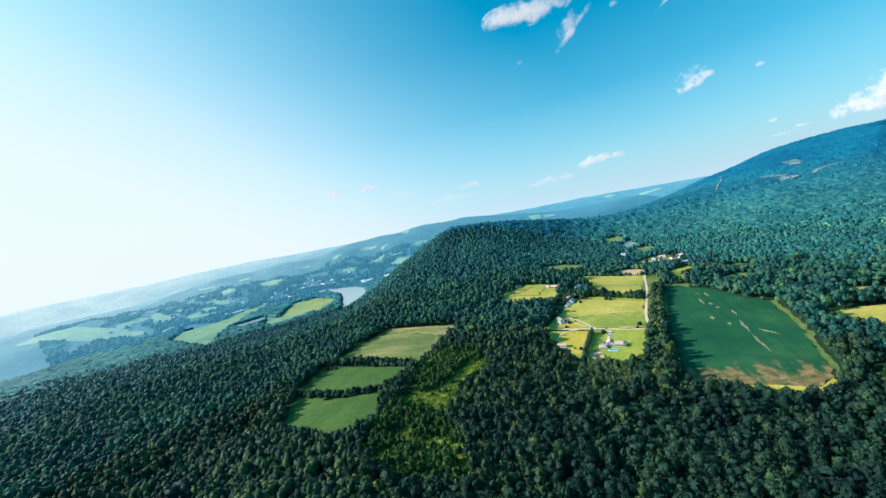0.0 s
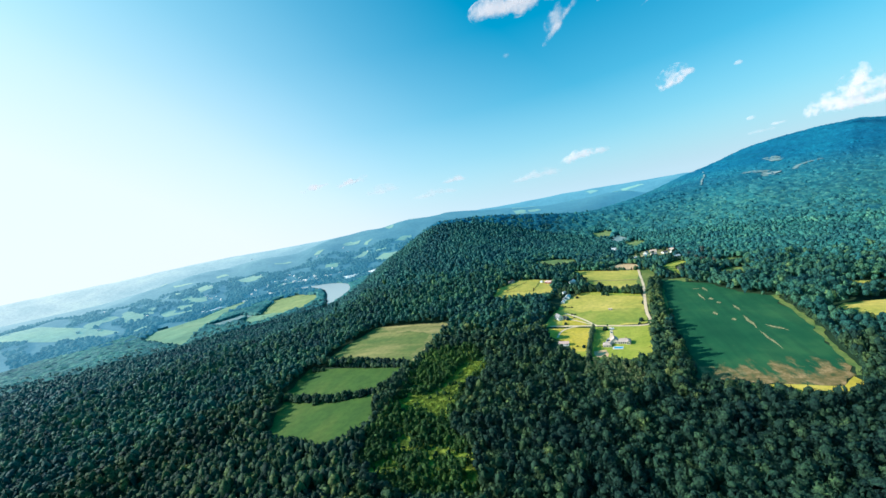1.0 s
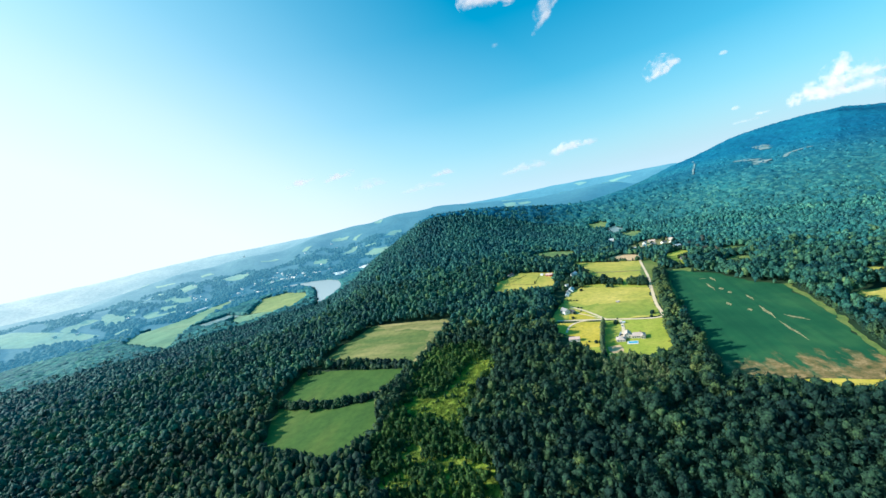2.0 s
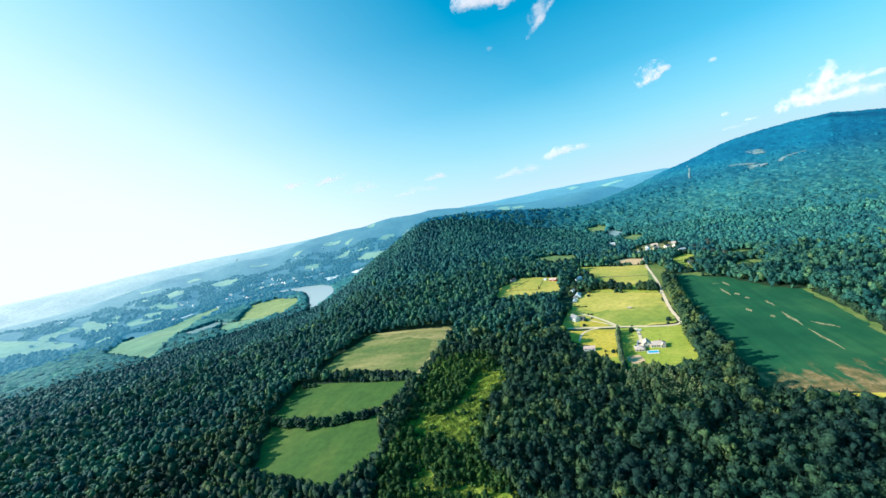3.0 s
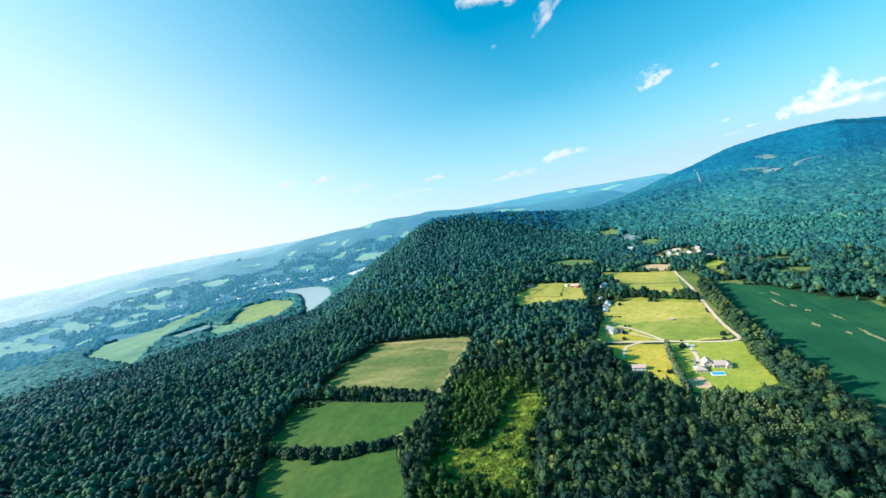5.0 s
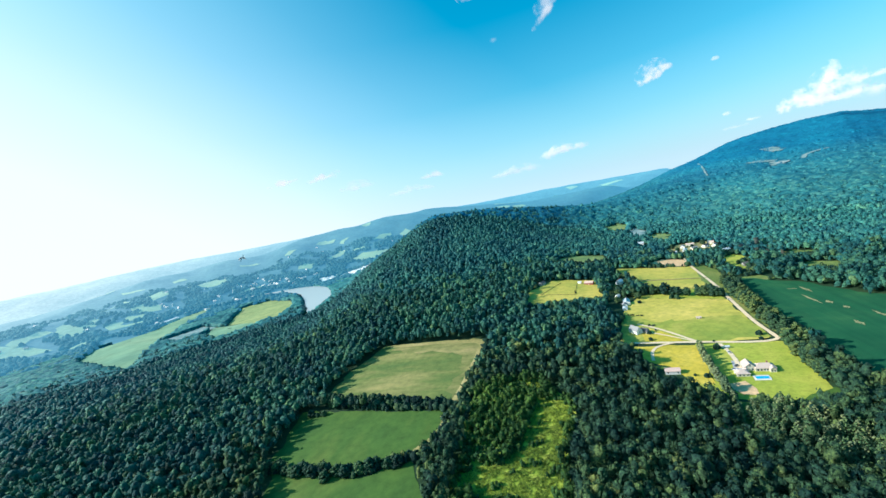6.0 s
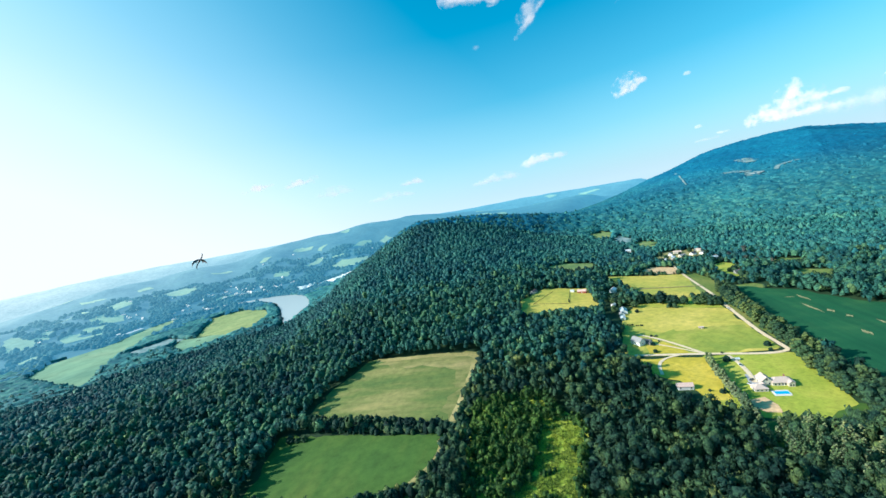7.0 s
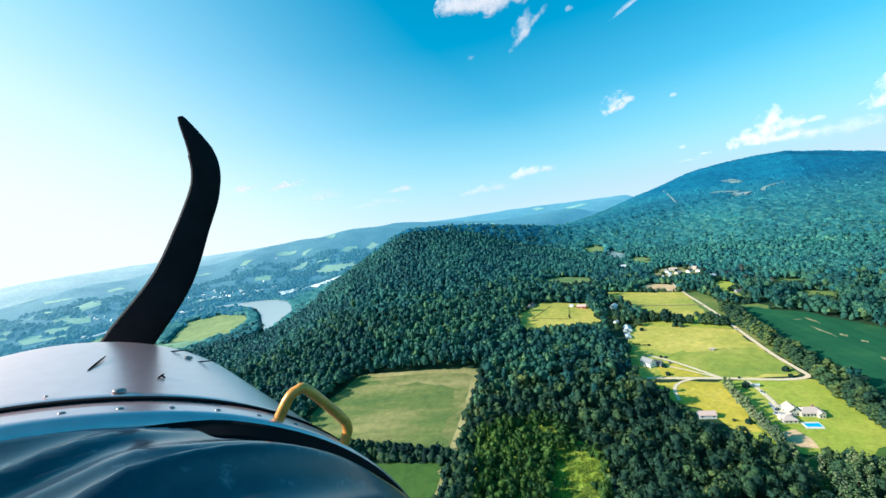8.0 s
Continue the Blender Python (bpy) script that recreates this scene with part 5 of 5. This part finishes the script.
TOWN = ((-850, 2440, 95, 55, 44), (-930, 2370, 45, 60, 18), (-690, 2400, 60, 45, 16), (-520, 2250, 55, 55, 24), (-330, 2190, 70, 55, 26), (-1060, 2190, 90, 60, 24),
        (-1180, 2080, 60, 70, 12), (-1300, 2250, 130, 120, 20), (-1600, 2150, 160, 140, 14), (-700, 2800, 260, 200, 14))
for hx, hy in [(cx + RF.normal() * sx, cy + RF.normal() * sy) for cx, cy, sx, sy, count in TOWN for _ in range(count)]:
    m = pose(hx, hy, float(land(hx, hy)) + 1.0, 0, 0, RF.uniform(0, 180))
    if pattern is None:
        pattern = new("town_house")
        tagged(pattern, "small pale house of the far town", "house", "far town houses")
        walls(pattern, -7, 7, -4.5, 4.5, 5, 3, WALL_WHITE, "x")
        roof(pattern, -7, 7, -4.5, 4.5, 5, 3, ROOF_TOWN, "x")
        pattern.matrix_basis = m
    else:
        copy_thing(pattern, m)


# ------------------------------------------------------------ fences and cars
def fence(name, pts, gap, high, mat, label):
    """Posts with two rails between them."""
    x0, y0 = pts[0]
    f = thing(name, x0, y0, 0, label, "fence")
    post_me = None
    for (ax, ay), (bx, by) in zip(pts, pts[1:]):
        length = math.hypot(bx - ax, by - ay)
        n = int(length / gap)
        turn = math.degrees(math.atan2(by - ay, bx - ax))
        for k in range(n + 1):
            px, py = ax + (bx - ax) * k / n, ay + (by - ay) * k / n
            dz = float(land(px, py) - land(x0, y0))
            if post_me is None:
                post_me = part("post", boxed(-0.12, 0.12, -0.12, 0.12, -0.3, high), mat, f)
                ob = post_me
            else:
                ob = new("post", post_me.data)
                ob.parent = f
            ob.matrix_basis = pose(px - x0, py - y0, dz, 0, 0, turn)
        for z in (high * 0.45, high * 0.85):
            rail = part("rail", boxed(0, length, -0.05, 0.05, z - 0.12, z + 0.12), mat, f)
            rail.matrix_basis = pose(ax - x0, ay - y0, float(land(ax, ay) - land(x0, y0)), 0, -math.degrees(math.atan2(float(land(bx, by) - land(ax, ay)), length)), turn)
    return f


fence("pasture_fence", [(297, 813), (338, 790), (379, 766)], 3.6, 1.5, TIMBER, "pale timber fence running across the pasture")
fence("paddock_fence", [(121, 839), (150, 859), (179, 880)], 3.6, 1.4, DARK_TIMBER, "dark timber fence along the paddock's track")
fence("paddock_fence", [(121, 839), (147, 825), (172, 811)], 3.6, 1.4, DARK_TIMBER, "dark timber fence dividing the paddock")
fence("paddock_fence", [(172, 811), (187, 837), (202, 863)], 3.6, 1.4, DARK_TIMBER, "dark timber fence dividing the paddock")


def car(x, y, turn, mat, label):
    c = thing("parked_car", x, y, turn, label, "car", "", 0.6)
    part("body", hull([(sx * 2.2, sy * 0.88, z) for sx in (-1, 1) for sy in (-1, 1) for z in (0.35, 0.85)] + [(sx * 2.05, sy * 0.8, 0.95) for sx in (-1, 1) for sy in (-1, 1)]), mat, c)
    part("cabin", hull([(a, sy * b, z) for sy in (-1, 1) for a, b, z in ((-1.7, 0.78, 0.93), (1.0, 0.78, 0.93), (-1.3, 0.65, 1.5), (0.4, 0.65, 1.5))]), GLASS, c, "dark glass cabin")
    for wx in (-1.35, 1.35):
        for wy in (-0.8, 0.8):
            bm = bmesh.new()
            bmesh.ops.create_cone(bm, cap_ends=True, segments=14, radius1=0.34, radius2=0.34, depth=0.22, matrix=Matrix.Translation((wx, wy, 0.34)) @ Matrix.Rotation(radians(90), 4, "X"))
            part("wheel", bm, RUBBER, c)
    return c


car(323, 664, 62, CAR_WHITE, "white car parked on the gravel lane")
car(187, 516, 20, CAR_DARK, "dark car parked on the paved forecourt")
car(180, 511, -60, CAR_WHITE, "white car parked on the paved forecourt")
car(192, 640, 10, CAR_DARK, "dark car parked on the farm drive")
car(185, 627, 60, CAR_DARK, "dark car parked beside the farmhouse")
car(203, 541, 62, CAR_WHITE, "white car parked along the house drive")
# ------------------------------------------------------------ clouds
def cloud_material():
    """Thin bright vapour: dense in the heart of each puff, fraying out to nothing at its rim."""
    m, t, b = material("glowing_cloud_vapour", 1.0, 0.0)
    # the vapour's sunlit white is emission over a dark base colour
    b.inputs["Base Color"].default_value = (0.22, 0.21, 0.21, 1)
    b.inputs["Emission Color"].default_value = (1.0, 0.95, 0.98, 1)
    b.inputs["Emission Strength"].default_value = 0.58
    rim = t.nodes.new("ShaderNodeAttribute")
    rim.attribute_name = "rim"
    veil = t.nodes.new("ShaderNodeAttribute")
    veil.attribute_name = "veil"
    n = grain(t, 0.0095, 7.0, 0.62)
    dense = t.nodes.new("ShaderNodeMath")
    dense.operation = "MULTIPLY_ADD"
    dense.inputs[1].default_value = 4.0
    dense.inputs[2].default_value = -0.95
    t.links.new(n, dense.inputs[0])
    less = t.nodes.new("ShaderNodeMath")
    less.operation = "SUBTRACT"
    t.links.new(dense.outputs[0], less.inputs[0])
    t.links.new(rim.outputs["Fac"], less.inputs[1])
    fade = nd(t, "ShaderNodeMapRange")
    fade.interpolation_type = "SMOOTHSTEP"
    for k, v in (("From Min", -0.05), ("From Max", 1.0), ("To Max", 0.62)):
        fade.inputs[k].default_value = v
    t.links.new(less.outputs[0], fade.inputs["Value"])
    thin = t.nodes.new("ShaderNodeMath")
    thin.operation = "MULTIPLY"
    t.links.new(fade.outputs[0], thin.inputs[0])
    t.links.new(veil.outputs["Fac"], thin.inputs[1])
    t.links.new(thin.outputs[0], b.inputs["Alpha"])
    return m


CLOUD = cloud_material()
DISC, DISC_F = ico(3)


def cloud(az_, el_, wide, high, seed, far=4300.0, tilt=0.0, veil=1.0, puffs=5):
    """A fair-weather cloud: overlapping puffs of vapour on a flatter base."""
    rng = np.random.RandomState(seed)
    a_, e_ = radians(az_), radians(el_)
    place = Vector((math.sin(a_) * math.cos(e_), math.cos(a_) * math.cos(e_), math.sin(e_))) * far + Vector((-60, 130, 204))
    w, h = far * math.tan(radians(wide / 2)), far * math.tan(radians(high / 2))
    pieces, rims = [], []
    for k in range(puffs):
        u = (k + 0.5) / puffs * 2 - 1
        up = rng.uniform(0.55, 1.0) * (1 - 0.55 * abs(u))
        pw, ph = w * rng.uniform(0.36, 0.55) * (1.8 if puffs < 4 else 1.15), h * up * 1.2
        c = np.array([u * w * (0.72 if puffs > 1 else 0.0), rng.uniform(-0.1, 0.1) * w, -h * 0.55 + ph * 0.75])
        pieces.append((DISC * np.array([pw, w * 0.18, ph]) + c, DISC_F[DISC[DISC_F][:, :, 1].mean(1) < 0]))
        rims.append(np.hypot(DISC[:, 0], DISC[:, 2] * np.where(DISC[:, 2] < 0, 1.45, 1.0)))
    V, F = join(pieces)
    me = array_mesh("cloud", V, F, CLOUD)
    me.attributes.new("rim", "FLOAT", "POINT").data.foreach_set("value", np.concatenate(rims).astype(np.float32))
    me.attributes.new("veil", "FLOAT", "POINT").data.foreach_set("value", np.full(len(V), veil, np.float32))
    ob = new("cloud", me)
    ob.matrix_basis = Matrix.Translation(place) @ Matrix.Rotation(-a_, 4, "Z") @ Matrix.Rotation(e_, 4, "X") @ Matrix.Rotation(radians(tilt), 4, "Y")
    return tagged(ob, "small white fair-weather cloud with frayed edges" if veil > 0.6 else "faint pale veil of cloud low in the sky", "cloud", "fair-weather clouds")


for n, (ca, ce, cw, ch, far_, ct, cv, cp) in enumerate((
        (19.4, 26.0, 11.0, 4.6, 2400, 4, 1.0, 4), (25.6, 22.4, 5.2, 2.6, 2500, -38, 0.8, 3), (36.7, 10.8, 3.9, 2.4, 4400, -14, 1.0, 3), (52.2, 4.2, 3.9, 4.4, 4400, 0, 1.0, 2), (52.1, 4.9, 2.3, 2.5, 4380, 0, 1.0, 1), (50.2, 3.2, 4.4, 2.4, 4420, 0, 0.95, 3), (51.7, 3.1, 6.0, 2.4, 4450, 0, 0.8, 3), (54.6, 4.2, 2.6, 1.3, 4400, 0, 0.95, 2),
        (61.8, 4.8, 6.5, 4.2, 4400, 0, 1.0, 4), (25.0, 4.6, 6.6, 2.3, 4400, -6, 0.85, 4), (18.0, 3.2, 8.0, 1.6, 4450, 0, 0.4, 4),
        (-9.2, 7.7, 3.9, 1.9, 4300, -6, 1.0, 3), (-14.4, 7.9, 3.2, 1.9, 4300, -10, 1.0, 3), (43.0, 10.4, 0.9, 0.7, 4300, 0, 0.7, 1), (43.5, 4.1, 1.2, 0.8, 4300, 0, 0.7, 1), (45.8, 2.9, 1.4, 0.8, 4300, 0, 0.7, 2),
        (6.2, 5.2, 3.4, 1.7, 4300, 0, 0.8, 3), (3.0, 3.7, 6.5, 1.6, 4450, 0, 0.4, 4), (-5.0, 5.6, 5.0, 1.5, 4450, 0, 0.35, 3), (38.0, 21.4, 4.4, 0.8, 2500, -22, 0.5, 3), (31.0, 22.9, 1.3, 0.9, 2500, 0, 0.5, 1), (17.6, 20.3, 1.2, 1.0, 2500, 0, 0.35, 1),
        (44.3, 2.4, 2.2, 0.7, 4450, 0, 0.4, 2), (57.0, 2.7, 8.0, 2.2, 4450, 0, 0.32, 4))):
    cloud(ca, ce, cw, ch, 200 + n, far_, ct, cv, cp)
# ------------------------------------------------------------ the aircraft's nose, where the flight ends
PAINT, _t, _b = material("maroon_paint", 0.3, 0.6)
_n = grain(_t, 40.0, 4.0)
_t.links.new(ramp(_t, _n, [(0.3, (0.80, 0.44, 0.43)), (0.7, (0.90, 0.54, 0.53))]), _b.inputs["Base Color"])
_b.inputs["Metallic"].default_value = 0.55
_b.inputs["Coat Weight"].default_value = 1.0
_b.inputs["Coat IOR"].default_value = 2.6
_b.inputs["Coat Roughness"].default_value = 0.28
relief(_t, _b, grain(_t, 9.0, 2.0), 0.12, 0.004)
VINYL, _t, _b = material("dark_vinyl", 0.4, 0.3)
_t.links.new(ramp(_t, grain(_t, 30.0, 6.0, 0.7, (0.4, 1.3, 1.3), 0), [(0.35, (0.012, 0.022, 0.038)), (0.60, (0.024, 0.040, 0.062)), (0.74, (0.16, 0.19, 0.22))]), _b.inputs["Base Color"])
_b.inputs["Coat Weight"].default_value = 1.0
_b.inputs["Coat IOR"].default_value = 1.5
_b.inputs["Coat Roughness"].default_value = 0.16
relief(_t, _b, grain(_t, 160.0, 4.0), 0.12, 0.001)
BLADE = plain("black_blade", (0.008, 0.008, 0.011), 0.7, 0.12, 0, 0.3, 20.0, 0)
COPPER = plain("worn_orange_paint", (0.80, 0.30, 0.05), 0.32, 0.5, 0.15, 0.22, 60.0, 0.0005)
SEAL = plain("black_seal", (0.006, 0.006, 0.008), 0.95, 0.03, 0, 0.2, 30.0, 0)
STEEL = plain("dull_steel", (0.35, 0.27, 0.26), 0.35, 0.5, 0.8, 0.15, 40.0, 0)

AXIS = Matrix(((0.819, -0.574, 0, 0), (0, 0, 1, 0), (-0.574, -0.819, 0, 0), (0, 0, 0, 1)))     # columns: right, ahead, up
nose = new("aircraft_nose")
nose.matrix_basis = eye_pose(ROWS[-1]) @ AXIS @ Matrix.Scale(0.55, 4)
tagged(nose, "maroon light aircraft nose with black propeller and dark dash cover", "aircraft")


def arch(s, lift=0.0, grow=0.0):
    """The hull's half-round outline at the distance s ahead: centre, half width, height and top."""
    f = min(max((s - 1.0) / 0.9, 0), 1)
    g = max(0.0, (s - 1.86) / 0.2)
    half = (1.0 - 0.38 * f) * (1 - 0.35 * g * g) + grow
    high = 0.80 - 0.31 * f
    top = -0.320 - 0.015 * f - 0.20 * g * g + lift
    return -0.31, half, high, top


def skin(ss, lift=0.0, ripple=None, sides=72, low=-88, up=88):
    V, F = [], []
    for s in ss:
        c, w, h, t = arch(s, lift)
        for k in range(sides + 1):
            a = radians(low + (up - low) * k / sides)
            x, z = c + w * math.sin(a), t - h * (1 - math.cos(a))
            if ripple:
                z += ripple(x, s)
            V.append((x, s, z))
    n = sides + 1
    for i in range(len(ss) - 1):
        for k in range(sides):
            F.append((i * n + k, i * n + k + 1, (i + 1) * n + k + 1, (i + 1) * n + k))
    return V, F


def hull_part(name, ss, mat, label, lift=0.0, ripple=None, thick=0.012):
    V, F = skin(ss, lift, ripple)
    ob = mesh_object(name, V, F, mat, nose, True)
    so = ob.modifiers.new("thickness", "SOLIDIFY")
    so.thickness = thick
    so.offset = -1
    ob["label"] = label
    return ob


def folds(x, s):
    """Soft creases that run slantwise over the cover."""
    f = 0.006 * math.sin(7 * s - 3 * x)
    for at, slope, wide, high in ((0.93, 0.34, 0.040, 0.050), (0.80, 0.30, 0.046, 0.066), (0.66, 0.22, 0.052, 0.070), (0.53, 0.26, 0.046, 0.060), (0.42, 0.2, 0.046, 0.05)):
        d = (s - at - slope * (x + 0.1) - 0.025 * math.sin(5 * x + at * 20)) / wide
        f += high * (0.6 + 0.4 * math.sin(6 * x + 30 * at)) / (1 + (d if d > 0 else 1.8 * d) ** 2)
    f -= 0.42 * max(0.0, -0.07 - x)
    edge = 0.995 - 0.075 * min(1, max(0, (x + 0.12) / 0.5))
    return f * min(1, max(0, (edge - 0.02 - s) / 0.14)) - 0.012 - 0.035 * min(1, max(0, (s - edge + 0.012) / 0.024))


steps = lambda a, b, n: [a + (b - a) * k / (n - 1) for k in range(n)]
hull_part("dash_cover", steps(0.30, 1.0, 110), VINYL, "dark creased vinyl dash cover", 0.0, folds, 0.01)
hull_part("windscreen_strip", steps(1.004, 1.112, 4), PAINT, "maroon strip with rivets", 0.0, None, 0.06)
hull_part("cowling", steps(1.128, 1.86, 14) + steps(1.88, 2.06, 8), PAINT, "glossy maroon engine cowling", -0.004)
# black strip made wide to stand in for the shadow beyond the cover's edge
hull_part("seal", steps(0.90, 1.004, 6), SEAL, "black rubber seal widened to stand for the shadowed gap", -0.006, lambda x, s: -0.03 * min(1, max(0, (0.08 - x) / 0.25)))
hull_part("seam", steps(1.108, 1.132, 3), SEAL, "dark panel seam", 0.004)

def dome(name, x, s, w, l, h, mat):
    c, half, high, top = arch(s)
    u = max(-0.99, min(0.99, (x - c) / half))
    z = top - high * (1 - math.sqrt(1 - u * u))
    bm = bmesh.new()
    bmesh.ops.create_icosphere(bm, subdivisions=2, radius=1.0, matrix=Matrix.Translation((x, s, z)) @ Matrix.Rotation(math.asin(u) * 0.6, 4, "Y") @ Matrix.Diagonal((w, l, h, 1)))
    ob = part(name, bm, mat, nose)
    ob.data.shade_smooth()
    return ob


for k in range(12):
    dome("rivet", -0.725 + k * 0.0895, 1.055, 0.0065, 0.0065, 0.003, STEEL)
for fx, fs in ((-0.112, 1.19), (-0.42, 1.19), (0.036, 1.70)):
    dome("fastener", fx, fs, 0.015, 0.013, 0.006, STEEL)


def mark(name, x, s, turn, long_, wide, mat):
    """A scratch or chip lying on the cowling."""
    ob = dome(name, x, s, wide, long_, 0.0025, mat)
    ob.data.transform(Matrix.Translation((x, s, 0)) @ Matrix.Rotation(radians(turn), 4, "Z") @ Matrix.Translation((-x, -s, 0)))


mark("scratch", -0.192, 1.50, -7, 0.085, 0.0035, SEAL)
mark("chip", -0.037, 1.345, -20, 0.022, 0.003, SEAL)
mark("chip", -0.030, 1.335, 12, 0.014, 0.003, SEAL)
mark("chip", -0.237, 1.19, 30, 0.006, 0.004, STEEL)
mark("chip", 0.075, 1.68, 75, 0.05, 0.004, SEAL)
mark("chip", -0.005, 1.78, 80, 0.05, 0.004, SEAL)


def tube(name, pts, radius, mat, label, sides=10):
    p = [Vector(q) for q in pts]
    line = []
    for k in range(len(p) - 1):
        a, b, c, d = p[max(k - 1, 0)], p[k], p[k + 1], p[min(k + 2, len(p) - 1)]
        for n in range(6):
            t = n / 6
            line.append(0.5 * ((2 * b) + (c - a) * t + (2 * a - 5 * b + 4 * c - d) * t * t + (3 * b - a - 3 * c + d) * t ** 3))
    line.append(p[-1])
    V, F = [], []
    for k, q in enumerate(line):
        d = (line[min(k + 1, len(line) - 1)] - line[max(k - 1, 0)]).normalized()
        u = Vector((0, 1, 0))
        w = d.cross(u).normalized()
        for j in range(sides):
            a = 2 * math.pi * j / sides
            V.append(q + (u * math.cos(a) + w * math.sin(a)) * radius)
    for k in range(len(line) - 1):
        for j in range(sides):
            n = (j + 1) % sides
            F.append((k * sides + j, k * sides + n, (k + 1) * sides + n, (k + 1) * sides + j))
    ob = mesh_object(name, V, F, mat, nose, True)
    ob["label"] = label
    return ob


tube("grab_handle", [(0.212, 1.06, -0.46), (0.239, 1.06, -0.402), (0.262, 1.06, -0.381), (0.293, 1.06, -0.385), (0.380, 1.06, -0.476), (0.402, 1.06, -0.508), (0.403, 1.06, -0.538), (0.375, 1.06, -0.60)],
     0.014, COPPER, "worn orange-painted grab handle")

HUB = Vector((-0.31, 2.12, -0.66))


def blade(flip):
    """A swept blade: broad near the hub, curving back to a narrow tip."""
    mid = [Vector(q) for q in ((-0.31, -0.62), (-0.157, -0.376), (-0.020, -0.146), (0.062, 0.104), (0.108, 0.287), (0.095, 0.43), (0.012, 0.59))]
    wid = [0.075, 0.086, 0.078, 0.064, 0.060, 0.058, 0.012]
    V, F = [], []
    n = 40
    for k in range(n + 1):
        t = k / n * (len(mid) - 1)
        i = min(int(t), len(mid) - 2)
        a, b, c, d = mid[max(i - 1, 0)], mid[i], mid[i + 1], mid[min(i + 2, len(mid) - 1)]
        t -= i
        q = 0.5 * ((2 * b) + (c - a) * t + (2 * a - 5 * b + 4 * c - d) * t * t + (3 * b - a - 3 * c + d) * t ** 3)
        w = wid[i] + (wid[i + 1] - wid[i]) * t
        e = (c - b).normalized()
        across_ = Vector((e.y, -e.x))
        for j in range(10):
            g = 2 * math.pi * j / 10
            off = across_ * (w * math.cos(g))
            x, z = q.x + off.x, q.y + off.y
            if flip:
                x, z = 2 * HUB.x - x, 2 * HUB.z - z
            V.append((x, HUB.y - 0.06 + 0.012 * math.sin(g) + 0.25 * w * math.cos(g) * (0.6 if not flip else -0.6), z))
    for k in range(n):
        for j in range(10):
            m = (j + 1) % 10
            F.append((k * 10 + j, k * 10 + m, (k + 1) * 10 + m, (k + 1) * 10 + j))
    return mesh_object("propeller_blade", V, F, BLADE, nose, True)


blade(False)
blade(True)
bm = bmesh.new()
bmesh.ops.create_uvsphere(bm, u_segments=24, v_segments=14, radius=1.0, matrix=Matrix.Translation(HUB) @ Matrix.Diagonal((0.15, 0.26, 0.15, 1)))
ob = part("spinner", bm, PAINT, nose)
ob.data.shade_smooth()
